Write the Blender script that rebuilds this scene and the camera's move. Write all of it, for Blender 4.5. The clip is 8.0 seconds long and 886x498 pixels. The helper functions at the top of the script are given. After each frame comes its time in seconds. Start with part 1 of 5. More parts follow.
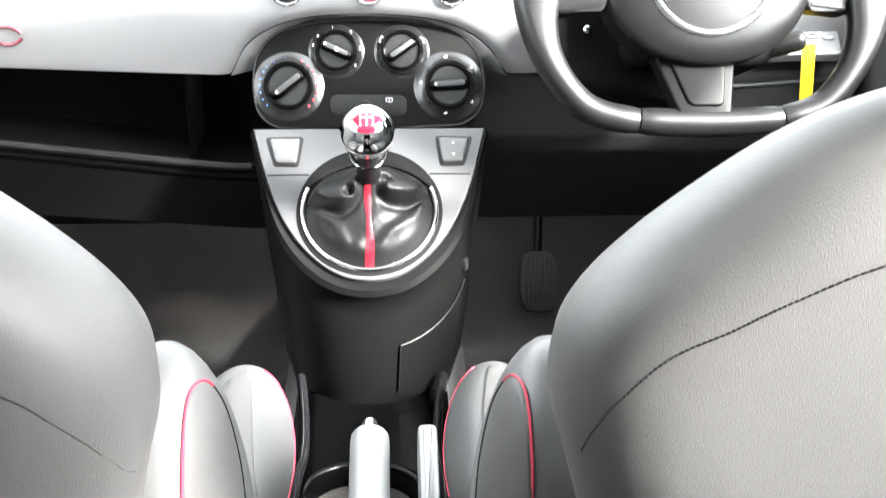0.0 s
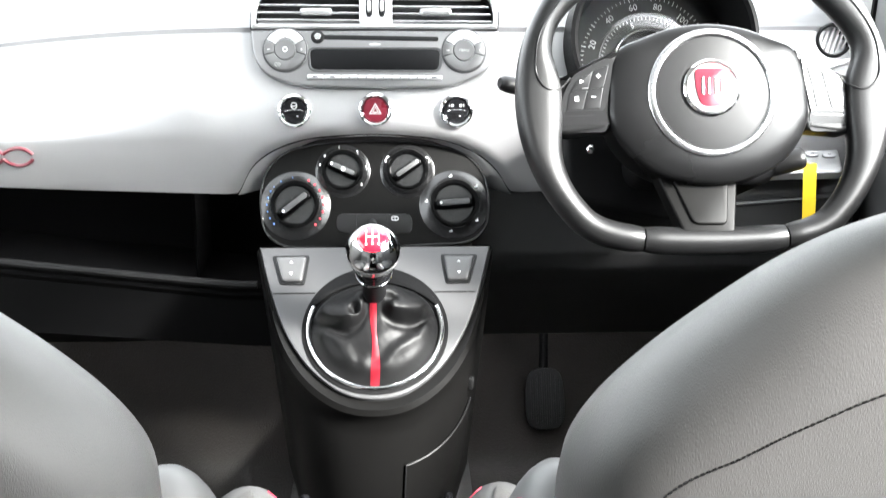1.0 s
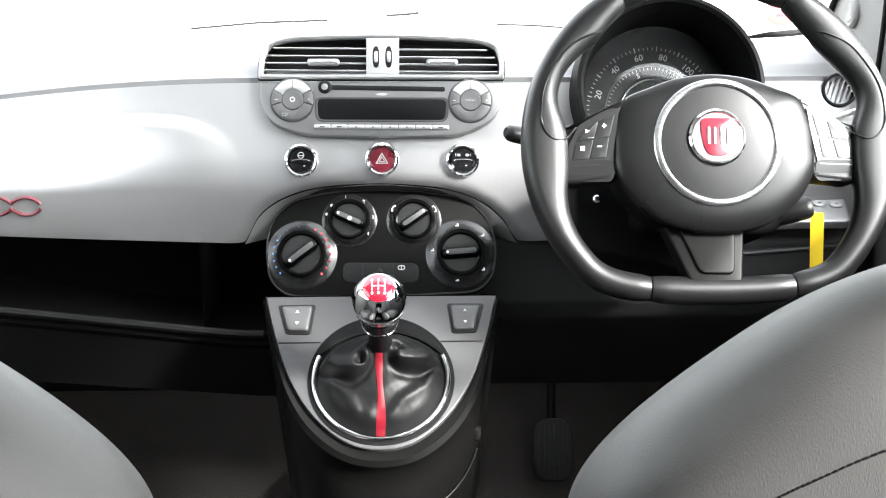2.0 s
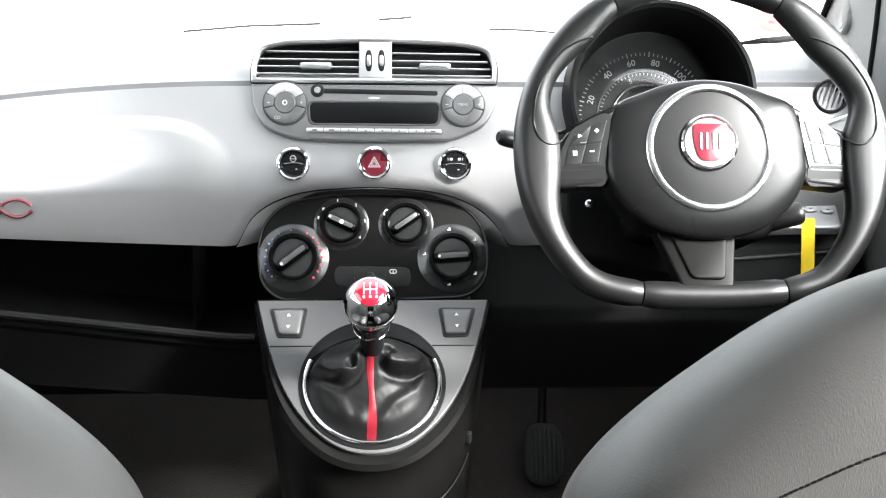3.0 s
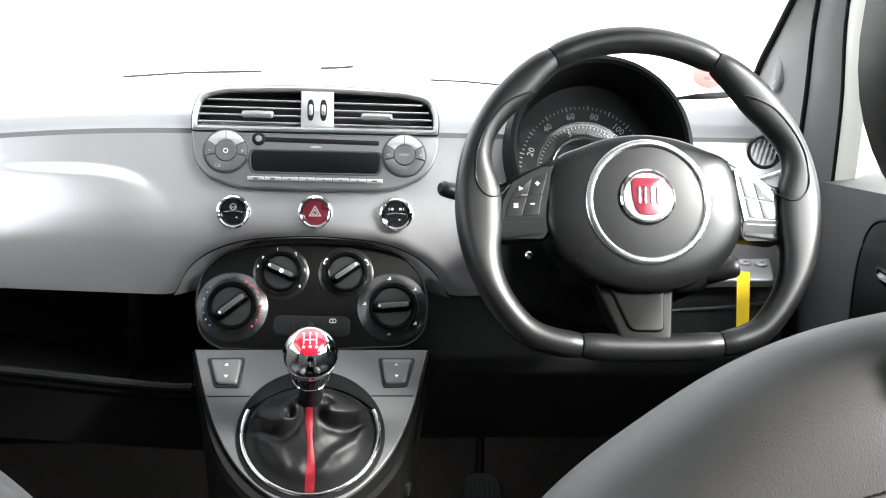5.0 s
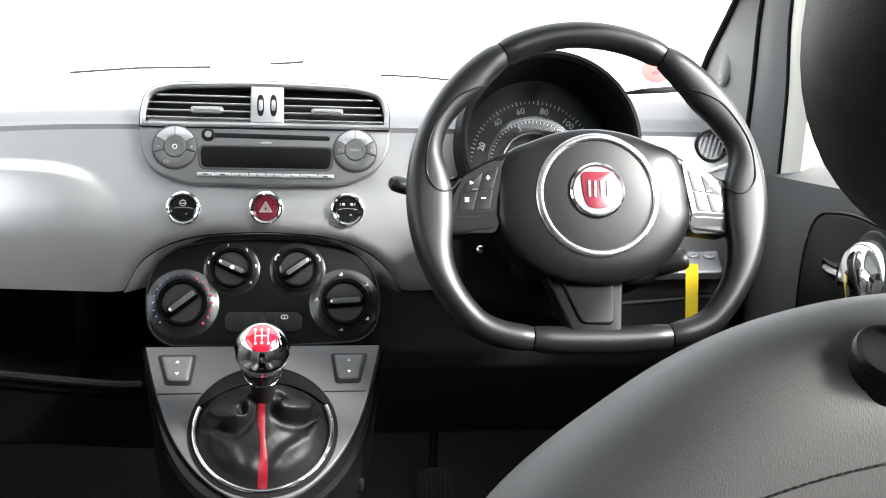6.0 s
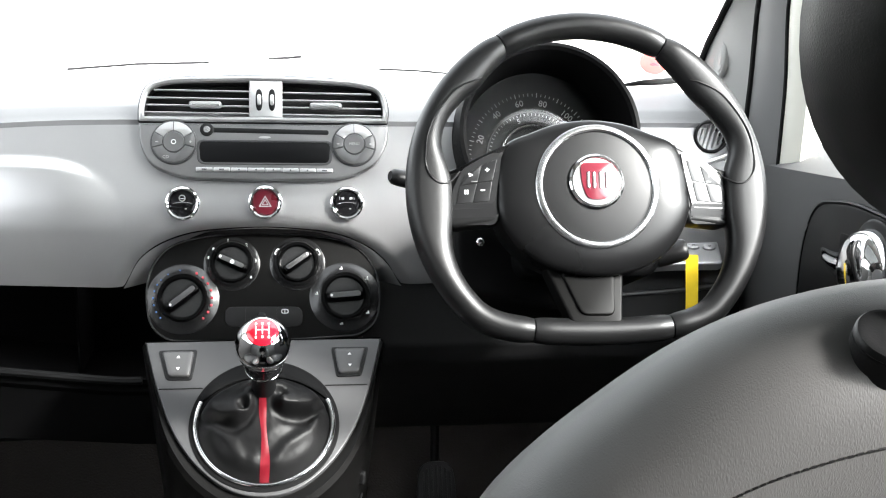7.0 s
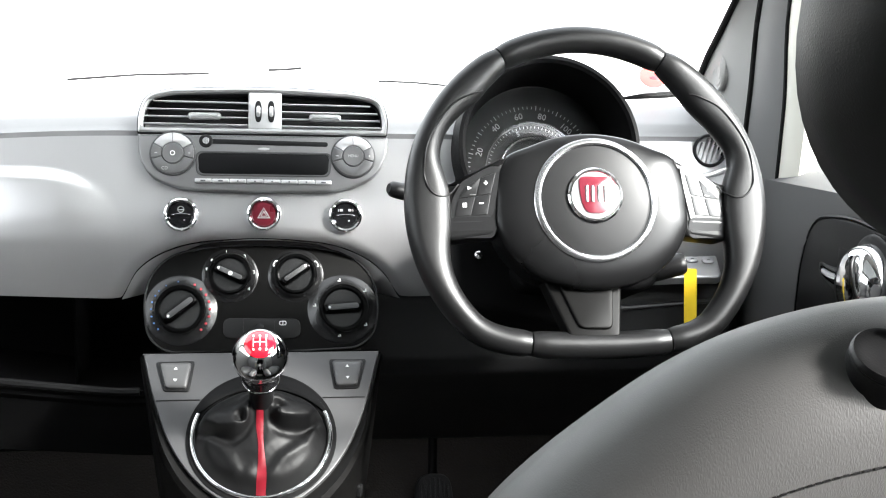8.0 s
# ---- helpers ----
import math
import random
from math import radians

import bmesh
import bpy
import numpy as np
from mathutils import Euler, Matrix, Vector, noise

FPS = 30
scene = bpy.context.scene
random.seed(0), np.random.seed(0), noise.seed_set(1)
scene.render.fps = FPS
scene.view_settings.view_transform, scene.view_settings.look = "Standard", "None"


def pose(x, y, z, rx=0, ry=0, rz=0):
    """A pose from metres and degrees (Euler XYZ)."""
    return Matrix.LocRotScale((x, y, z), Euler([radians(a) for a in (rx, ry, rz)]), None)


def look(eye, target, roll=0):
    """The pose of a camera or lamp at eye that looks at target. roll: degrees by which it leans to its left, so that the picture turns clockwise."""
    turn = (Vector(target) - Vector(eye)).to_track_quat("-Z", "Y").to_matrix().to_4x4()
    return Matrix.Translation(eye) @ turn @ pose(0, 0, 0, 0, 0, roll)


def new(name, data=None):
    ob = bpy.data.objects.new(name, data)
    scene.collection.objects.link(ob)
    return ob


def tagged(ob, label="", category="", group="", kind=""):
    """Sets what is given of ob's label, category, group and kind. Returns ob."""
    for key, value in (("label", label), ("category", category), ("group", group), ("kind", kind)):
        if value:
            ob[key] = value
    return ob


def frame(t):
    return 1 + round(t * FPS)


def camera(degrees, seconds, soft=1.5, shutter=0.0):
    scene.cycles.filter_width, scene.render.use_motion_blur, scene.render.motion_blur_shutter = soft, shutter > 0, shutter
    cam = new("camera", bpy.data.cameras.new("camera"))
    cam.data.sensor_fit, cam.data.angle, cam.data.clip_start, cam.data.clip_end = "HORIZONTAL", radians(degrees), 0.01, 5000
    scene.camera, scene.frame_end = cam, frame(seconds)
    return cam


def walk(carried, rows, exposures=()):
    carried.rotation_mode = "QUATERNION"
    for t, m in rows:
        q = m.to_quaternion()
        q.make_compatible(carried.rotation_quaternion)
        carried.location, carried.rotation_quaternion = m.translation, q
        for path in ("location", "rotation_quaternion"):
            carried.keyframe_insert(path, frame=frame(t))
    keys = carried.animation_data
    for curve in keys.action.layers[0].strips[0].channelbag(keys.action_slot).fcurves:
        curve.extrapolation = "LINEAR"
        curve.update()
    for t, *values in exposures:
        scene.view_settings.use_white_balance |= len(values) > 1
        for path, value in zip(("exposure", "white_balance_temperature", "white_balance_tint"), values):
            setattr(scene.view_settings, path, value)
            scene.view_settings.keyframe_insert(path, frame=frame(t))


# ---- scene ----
cam = camera(41.80, 8.0, soft=1.1, shutter=0.4)
PATH = [
    (0, (0.0228, -0.0015, 1.1654), (0.0908, 1.3661, 0.5531), 0.52),
    (0.5, (0.0233, -0.0006, 1.1690), (0.0855, 1.3974, 0.6288), 0.46),
    (1, (0.0224, -0.0002, 1.1709), (0.0852, 1.4207, 0.6946), 0.27),
    (1.5, (0.0249, 0.0023, 1.1716), (0.0763, 1.4424, 0.7553), 0.18),
    (2.8, (0.0246, 0.0020, 1.1681), (0.0848, 1.4421, 0.7528), 0.36),
    (3, (0.0234, 0.0026, 1.1696), (0.0880, 1.4440, 0.7596), 0.57),
    (3.5, (0.0219, 0.0033, 1.1713), (0.0806, 1.4453, 0.7622), 0.36),
    (4, (0.0214, 0.0026, 1.1727), (0.1375, 1.4473, 0.7861), 1.40),
    (4.2, (0.0192, 0.0006, 1.1732), (0.1550, 1.4476, 0.8020), 1.80),
    (5.3, (0.0185, 0.0030, 1.1769), (0.1734, 1.4532, 0.8266), 1.97),
    (5.5, (0.0160, 0.0011, 1.1794), (0.2266, 1.4421, 0.8203), 2.08),
    (6, (0.0193, -0.0001, 1.1740), (0.2266, 1.4427, 0.8199), 2.01),
    (6.5, (0.0195, -0.0006, 1.1710), (0.2334, 1.4390, 0.8081), 1.56),
    (7, (0.0188, -0.0008, 1.1708), (0.2269, 1.4405, 0.8114), 1.53),
    (7.5, (0.0194, -0.0012, 1.1721), (0.2298, 1.4425, 0.8233), 1.84),
    (8, (0.0210, 0.0004, 1.1731), (0.2289, 1.4449, 0.8268), 1.82),
]

walk(cam, [(t, look(eye, target, roll)) for t, eye, target, roll in PATH],
     [(t, e, 6350, 12) for t, e in ((0.0, 5.64), (0.5, 5.45), (1.0, 5.0), (1.5, 4.5), (3.0, 4.4), (4.2, 4.2), (5.5, 3.85), (6.5, 3.92), (8.0, 4.0))])

# ---- sky and sun ----
world = bpy.data.worlds.new("sky")
scene.world = world
world.use_nodes = True
wn, wl = world.node_tree.nodes, world.node_tree.links
sky = wn.new("ShaderNodeTexSky")
sky.sky_type = 'NISHITA'
sky.sun_disc = False
sky.sun_elevation, sky.sun_rotation = radians(35), radians(126)
sky.dust_density = 4.0
pale = wn.new("ShaderNodeHueSaturation")
pale.inputs["Saturation"].default_value = 0.10
wl.new(sky.outputs[0], pale.inputs["Color"])
haze = wn.new("ShaderNodeGamma")      # a hazy cloud sheet evens the sky out
haze.inputs["Gamma"].default_value = 0.76
wl.new(pale.outputs[0], haze.inputs["Color"])
wl.new(haze.outputs[0], wn["Background"].inputs["Color"])
wn["Background"].inputs["Strength"].default_value = 0.15
sun_data = bpy.data.lights.new("sun", 'SUN')
sun_data.energy, sun_data.angle, sun_data.color = 1.6, radians(12), (1.0, 0.95, 0.90)
sun = new("sun", sun_data)
sun.matrix_world = look((1.0, -0.73, 0.867), (0, 0, 0))

# ---- materials ----
def material(name, color, rough=0.5, metal=0.0, grain=0.0, grain_size=0.002, mottle=0.08, mottle_size=0.08,
             coat=0.0, kind="noise", stretch=(1, 1, 1), spec=0.5, sheen=0.0, wear=0.0):
    """A surface with two scales of variation: mottling of colour and gloss, and fine relief."""
    mt = bpy.data.materials.new(name)
    mt.use_nodes = True
    n, l = mt.node_tree.nodes, mt.node_tree.links
    b = n["Principled BSDF"]
    b.inputs["Metallic"].default_value = metal
    b.inputs["Coat Weight"].default_value = coat
    b.inputs["Coat Roughness"].default_value = 0.08
    b.inputs["Specular IOR Level"].default_value = spec
    b.inputs["Sheen Weight"].default_value = sheen
    co = n.new("ShaderNodeTexCoord")
    big = n.new("ShaderNodeTexNoise")
    big.inputs["Scale"].default_value = 1.0 / mottle_size
    big.inputs["Detail"].default_value = 4.0
    l.new(co.outputs["Object"], big.inputs["Vector"])
    ramp = n.new("ShaderNodeMix")
    ramp.data_type = 'RGBA'
    c = Vector(color)
    ramp.inputs[6].default_value = (*(c * (1 - mottle)), 1)
    ramp.inputs[7].default_value = (*(c * (1 + mottle)), 1)
    l.new(big.outputs["Fac"], ramp.inputs[0])
    l.new(ramp.outputs[2], b.inputs["Base Color"])
    rr = n.new("ShaderNodeMapRange")
    rr.inputs["To Min"].default_value = max(0.02, rough * (0.88 - wear))
    rr.inputs["To Max"].default_value = min(1.0, rough * (1.12 + wear))
    l.new(big.outputs["Fac"], rr.inputs["Value"])
    l.new(rr.outputs[0], b.inputs["Roughness"])
    if grain > 0:
        mp = n.new("ShaderNodeMapping")
        mp.inputs["Scale"].default_value = stretch
        l.new(co.outputs["Object"], mp.inputs["Vector"])
        if kind == "leather":
            fine = n.new("ShaderNodeTexVoronoi")
            fine.feature = 'DISTANCE_TO_EDGE'
            fine.inputs["Scale"].default_value = 1.0 / grain_size
            out = fine.outputs["Distance"]
            warp = n.new("ShaderNodeTexNoise")
            warp.inputs["Scale"].default_value = 0.6 / grain_size
            l.new(mp.outputs[0], warp.inputs["Vector"])
            mixv = n.new("ShaderNodeVectorMath")
            mixv.operation = 'MULTIPLY_ADD'
            mixv.inputs[1].default_value = (grain_size * 0.9,) * 3
            l.new(warp.outputs["Color"], mixv.inputs[0])
            l.new(mp.outputs[0], mixv.inputs[2])
            l.new(mixv.outputs[0], fine.inputs["Vector"])
        else:
            fine = n.new("ShaderNodeTexNoise")
            fine.inputs["Scale"].default_value = 1.0 / grain_size
            fine.inputs["Detail"].default_value = 3.0
            out = fine.outputs["Fac"]
            l.new(mp.outputs[0], fine.inputs["Vector"])
        bump = n.new("ShaderNodeBump")
        bump.inputs["Strength"].default_value = grain
        bump.inputs["Distance"].default_value = grain_size * 0.5
        l.new(out, bump.inputs["Height"])
        l.new(bump.outputs[0], b.inputs["Normal"])
    return mt


def thin_glass(name, tint=(0.96, 0.98, 0.97), rough=0.0, share=1.0):
    mt = bpy.data.materials.new(name)
    mt.use_nodes = True
    n, l = mt.node_tree.nodes, mt.node_tree.links
    n.remove(n["Principled BSDF"])
    clear = n.new("ShaderNodeBsdfTransparent")
    clear.inputs["Color"].default_value = (*tint, 1)
    gloss = n.new("ShaderNodeBsdfGlossy")
    gloss.inputs["Roughness"].default_value = rough
    lw = n.new("ShaderNodeLayerWeight")
    lw.inputs["Blend"].default_value = 0.5
    power = n.new("ShaderNodeMath")
    power.operation = 'POWER'
    power.inputs[1].default_value = 5.0
    l.new(lw.outputs["Facing"], power.inputs[0])
    fr = n.new("ShaderNodeMath")
    fr.operation = 'MULTIPLY_ADD'
    fr.inputs[1].default_value, fr.inputs[2].default_value = 0.55 * share, 0.035 * share
    l.new(power.outputs[0], fr.inputs[0])
    mix = n.new("ShaderNodeMixShader")
    l.new(fr.outputs[0], mix.inputs[0])
    l.new(clear.outputs[0], mix.inputs[1])
    l.new(gloss.outputs[0], mix.inputs[2])
    l.new(mix.outputs[0], n["Material Output"].inputs["Surface"])
    return mt


PAD = material("pad_plastic", (0.175, 0.175, 0.179), 0.5, grain=0.35, grain_size=0.0012, kind="leather")
FASCIA = material("satin_silver_paint", (0.40, 0.399, 0.404), 0.32, metal=0.68, grain=0.05, grain_size=0.0008, mottle=0.04, coat=0.15)
BLACK = material("black_plastic", (0.005, 0.005, 0.0053), 0.42, spec=0.22, grain=0.25, grain_size=0.0009)
SOFTBLACK = material("matt_black_plastic", (0.0035, 0.0035, 0.0037), 0.6, spec=0.07, grain=0.3, grain_size=0.0012, kind="leather")
PANEL = material("anthracite_panel", (0.008, 0.008, 0.0083), 0.42, spec=0.22, grain=0.18, grain_size=0.0008)
SWITCHGREY = material("switch_grey", (0.055, 0.055, 0.056), 0.42, grain=0.15, grain_size=0.0008)
HUBPLASTIC = material("hub_plastic", (0.0045, 0.0045, 0.0047), 0.28, spec=0.24, grain=0.12, grain_size=0.0010, kind="leather")
GREY = material("grey_plastic", (0.042, 0.042, 0.0435), 0.45, grain=0.2, grain_size=0.0008)
SLAT = material("vent_slat", (0.42, 0.42, 0.42), 0.35, metal=0.4)
RADIO = material("radio_grey", (0.17, 0.17, 0.172), 0.36, metal=0.45, grain=0.1, grain_size=0.0006)
VINYL = material("seat_vinyl", (0.074, 0.0728, 0.0716), 0.50, spec=0.34, grain=0.26, grain_size=0.0013, kind="leather", mottle=0.10, stretch=(1.15, 1, 0.38), wear=0.1)
VINYL2 = material("seat_vinyl_smooth", (0.085, 0.0855, 0.0855), 0.48, grain=0.12, grain_size=0.0014, kind="leather", mottle=0.1)
RIMLEATHER = material("wheel_leather", (0.006, 0.006, 0.0062), 0.38, spec=0.34, grain=0.12, grain_size=0.0014, kind="leather", wear=0.15)
GAITER = material("gaiter_leather", (0.0045, 0.0045, 0.0047), 0.5, spec=0.15, grain=0.15, grain_size=0.0012, kind="leather", wear=0.15)
CHROME = material("chrome", (0.85, 0.85, 0.86), 0.07, metal=1.0, mottle=0.02)
SATIN = material("satin_chrome", (0.62, 0.62, 0.63), 0.26, metal=1.0, mottle=0.03)
GLOSS = material("gloss_black", (0.008, 0.008, 0.009), 0.12, mottle=0.05)
RED = material("red_plastic", (0.11, 0.008, 0.017), 0.28, mottle=0.06, coat=0.5)
REDCAP = material("red_cap_lacquer", (0.42, 0.008, 0.02), 0.10, mottle=0.05, coat=1.0)
REDLEATHER = material("red_leather", (0.22, 0.008, 0.018), 0.45, grain=0.3, grain_size=0.0015, kind="leather")
REDTHREAD = material("red_piping", (0.42, 0.03, 0.06), 0.6)
WHITE = material("white_print", (0.75, 0.75, 0.75), 0.5, mottle=0.02)
BLUEP = material("blue_print", (0.08, 0.2, 0.5), 0.5, mottle=0.02)
REDP = material("red_print", (0.55, 0.04, 0.06), 0.5, mottle=0.02)
STICKER = material("sticker_paper", (0.42, 0.030, 0.024), 0.6, mottle=0.05)
YELLOW = material("yellow_tag", (0.72, 0.50, 0.012), 0.5, mottle=0.12, mottle_size=0.01)
KEYGREY = material("radio_key_grey", (0.10, 0.10, 0.102), 0.38, metal=0.3, grain=0.08, grain_size=0.0007)
SILVER = material("silver_plastic", (0.44, 0.44, 0.445), 0.32, metal=0.6, grain=0.06, grain_size=0.0007, mottle=0.04)
PRINT = material("grey_print", (0.34, 0.34, 0.34), 0.5, mottle=0.05)
KNEE = material("knee_plastic", (0.022, 0.022, 0.0225), 0.5, spec=0.3, grain=0.3, grain_size=0.0012, kind="leather")
GRIPTOP = material("grip_top", (0.05, 0.05, 0.051), 0.5, grain=0.5, grain_size=0.0008)
PEDAL = material("pedal_rubber", (0.010, 0.010, 0.010), 0.6, grain=0.2, grain_size=0.002)
CARPET = material("carpet", (0.020, 0.0165, 0.0140), 0.95, grain=1.0, grain_size=0.003, mottle=0.45, mottle_size=0.05, sheen=0.3)
HEADVINYL = material("headrest_vinyl", (0.010, 0.010, 0.0102), 0.5, spec=0.3, grain=0.18, grain_size=0.0014, kind="leather")
RUBBER = material("rubber", (0.006, 0.006, 0.006), 0.7, grain=0.2, grain_size=0.0012, spec=0.13)
DOORFRAME = material("door_frame_plastic", (0.13, 0.131, 0.13), 0.55, grain=0.2, grain_size=0.0012)
HEADLINER = material("headliner", (0.2, 0.2, 0.195), 0.9, grain=0.3, grain_size=0.003)
TRIM = material("pillar_trim", (0.30, 0.298, 0.29), 0.6, grain=0.25, grain_size=0.0015)
DOORCARD = material("door_card", (0.095, 0.0955, 0.096), 0.55, spec=0.3, grain=0.35, grain_size=0.0015, kind="leather")
BODYWHITE = material("cream_car_paint", (0.72, 0.71, 0.64), 0.25, mottle=0.02, coat=0.6)
CONCRETE = material("yard_concrete", (0.66, 0.65, 0.63), 0.85, grain=0.4, grain_size=0.02, mottle=0.15, mottle_size=0.9)
GLASS = thin_glass("window_glass")
# tints of the unseen rear glass are set to balance light on the seats
QUARTER = thin_glass("lightly_tinted_glass", (0.86, 0.87, 0.86))
DIMGLASS = thin_glass("tinted_glass", (0.05, 0.052, 0.05))
TAILGLASS = thin_glass("tailgate_glass", (0.12, 0.125, 0.12))
ROOFGLASS = thin_glass("roof_glass", (0.33, 0.34, 0.33))
LENS = thin_glass("cluster_lens", (0.90, 0.90, 0.90), 0.06, 1.7)
GRIPGREY = material("grip_grey", (0.26, 0.26, 0.262), 0.42, metal=0.3, grain=0.15, grain_size=0.001)
DIALBLACK = material("dial_black", (0.0014, 0.0014, 0.0015), 0.2, spec=0.10, mottle=0.05)
CONSOLE = material("console_plastic", (0.0031, 0.0030, 0.0029), 0.45, spec=0.09, grain=0.2, grain_size=0.0009)
SEATGLOSS = material("gloss_rim", (0.012, 0.012, 0.0125), 0.25, spec=0.5, mottle=0.05)
GLOSSKEY = material("key_plastic", (0.012, 0.012, 0.0125), 0.30, spec=0.5, mottle=0.05)
SCREEN = material("display_glass", (0.004, 0.004, 0.0045), 0.4, spec=0.12, mottle=0.05)

# ---- mesh helpers ----
def part(name, bm, mat, parent=None, label="", sharp=38):
    bmesh.ops.recalc_face_normals(bm, faces=bm.faces)
    for f in bm.faces:
        f.smooth = True
    for e in bm.edges:
        if len(e.link_faces) == 2 and e.calc_face_angle(0.0) > radians(sharp):
            e.smooth = False
    me = bpy.data.meshes.new(name)
    bm.to_mesh(me)
    bm.free()
    me.materials.append(mat)
    ob = new(name, me)
    if parent:
        ob.parent = parent
        ob.matrix_parent_inverse = parent.matrix_world.inverted()
    if label:
        tagged(ob, label)
    return ob


def thing(name, place, label, category, group="", kind=""):
    ob = new(name)
    ob.empty_display_size = 0.02
    ob.location = place
    ob.matrix_world = Matrix.Translation(place)
    return tagged(ob, label, category, group, kind)


def plane_at(origin, tilt, swing=0.0):
    """Axes of a tilted face: x along the car's width, y up the face, z out of it towards the cabin."""
    a = radians(tilt)
    m = Matrix(((1, 0, 0), (0, math.sin(a), -math.cos(a)), (0, math.cos(a), math.sin(a)))).to_4x4()
    return Matrix.Translation(origin) @ Matrix.Rotation(radians(swing), 4, 'Z') @ m


def oval(a, b, n=48, p=2.0, cx=0.0, cy=0.0, start=0.0, end=2 * math.pi):
    """A superellipse, anticlockwise."""
    pts = []
    for i in range(n):
        t = start + (end - start) * i / n
        c, s = math.cos(t), math.sin(t)
        pts.append((cx + a * math.copysign(abs(c) ** (2 / p), c), cy + b * math.copysign(abs(s) ** (2 / p), s)))
    return pts


def rounded(pts, r, n=5):
    """A closed outline with its corners rounded; r a number or one per corner."""
    out = []
    k = len(pts)
    for i in range(k):
        p0, p1, p2 = Vector(pts[i - 1]), Vector(pts[i]), Vector(pts[(i + 1) % k])
        ri = r[i] if isinstance(r, (list, tuple)) else r
        d0, d1 = (p0 - p1), (p2 - p1)
        ri = min(ri, d0.length * 0.49, d1.length * 0.49)
        a, b = p1 + d0.normalized() * ri, p1 + d1.normalized() * ri
        for j in range(n + 1):
            t = j / n
            out.append(tuple(a * (1 - t) ** 2 + p1 * 2 * t * (1 - t) + b * t * t))
    return out


def smooth_curve(pts, n=8, closed=False):
    """Catmull-Rom through the points, of any dimension."""
    v = [Vector(p) for p in pts]
    out, k = [], len(v)
    for i in range(k if closed else k - 1):
        g = (lambda j: v[j % k]) if closed else (lambda j: v[max(0, min(k - 1, j))])
        a, b, c, d = g(i - 1), g(i), g(i + 1), g(i + 2)
        for j in range(n):
            t = j / n
            out.append(0.5 * ((2 * b) + (c - a) * t + (2 * a - 5 * b + 4 * c - d) * t * t + (3 * b - a - 3 * c + d) * t ** 3))
    if not closed:
        out.append(v[-1])
    return out


def inset(pts, d):
    """The outline moved inwards by d (anticlockwise outline)."""
    out, k = [], len(pts)
    for i in range(k):
        a, b, c = Vector(pts[i - 1][:2]), Vector(pts[i][:2]), Vector(pts[(i + 1) % k][:2])
        t = (c - a)
        t = t.normalized() if t.length > 1e-9 else Vector((1, 0))
        out.append((b.x - t.y * d, b.y + t.x * d))
    return out


def loft(bm, rings, closed=True, caps=(True, True)):
    """Skins rings of 3D points."""
    vs = [[bm.verts.new(p) for p in ring] for ring in rings]
    for a, b in zip(vs, vs[1:]):
        k = len(a)
        for i in range(k if closed else k - 1):
            j = (i + 1) % k
            bm.faces.new((a[i], a[j], b[j], b[i]))
    if caps[0]:
        bm.faces.new(vs[0][::-1])
    if caps[1]:
        bm.faces.new(vs[-1])
    return vs


def slab(outline, m, low, high, bevel=0.001, steps=2, bm=None, hole=None):
    """A plate of that outline between two heights, with a rounded upper edge."""
    bm = bm or bmesh.new()
    rings = [[m @ Vector((x, y, low)) for x, y in outline]]
    for i in range(steps + 1):
        a = math.pi / 2 * i / steps
        o = inset(outline, bevel * (1 - math.cos(a)))
        rings.append([m @ Vector((x, y, high - bevel + bevel * math.sin(a))) for x, y in o])
    loft(bm, rings)
    return bm


def band(outer, inner, m, low, high, bm=None, bevel=0.001):
    """A flat ring between two outlines with the same number of points."""
    bm = bm or bmesh.new()
    o2, i2 = inset(outer, bevel), inset(inner, -bevel)
    rings = [[m @ Vector((x, y, h)) for x, y in o] for o, h in ((outer, low), (outer, high - bevel), (o2, high), (i2, high), (inner, high - bevel), (inner, low))]
    rings.append(rings[0])
    vs = [[bm.verts.new(p) for p in r] for r in rings[:-1]]
    vs.append(vs[0])
    for a, b in zip(vs, vs[1:]):
        k = len(a)
        for i in range(k):
            bm.faces.new((a[i], a[(i + 1) % k], b[(i + 1) % k], b[i]))
    return bm


def lathe(profile, m, n=40, bm=None, caps=(True, True)):
    """Turns (radius, height) pairs about the z axis of m."""
    bm = bm or bmesh.new()
    rings = [[m @ Vector((r * math.cos(2 * math.pi * i / n), r * math.sin(2 * math.pi * i / n), h)) for i in range(n)] for r, h in profile]
    loft(bm, rings, caps=caps)
    return bm


def tube(path, radius, n=10, bm=None, closed=False, flat=1.0, up=Vector((0, 0, 1))):
    """A round or flattened bar along a path; radius a number or one per point."""
    bm = bm or bmesh.new()
    path = [Vector(p) for p in path]
    k = len(path)
    rings = []
    for i, p in enumerate(path):
        a, b = (path[i - 1], path[(i + 1) % k]) if closed else (path[max(0, i - 1)], path[min(k - 1, i + 1)])
        t = (b - a).normalized()
        u = up if abs(t.dot(up)) < 0.95 else Vector((1, 0, 0))
        side = t.cross(u).normalized()
        top = side.cross(t)
        r = radius[i] if isinstance(radius, (list, tuple)) else radius
        rings.append([p + side * (r * math.cos(2 * math.pi * j / n)) + top * (r * flat * math.sin(2 * math.pi * j / n)) for j in range(n)])
    if closed:
        rings.append(rings[0])
        vs = [[bm.verts.new(q) for q in ring] for ring in rings[:-1]]
        vs.append(vs[0])
        for a, b in zip(vs, vs[1:]):
            for i in range(n):
                bm.faces.new((a[i], a[(i + 1) % n], b[(i + 1) % n], b[i]))
    else:
        loft(bm, rings)
    return bm


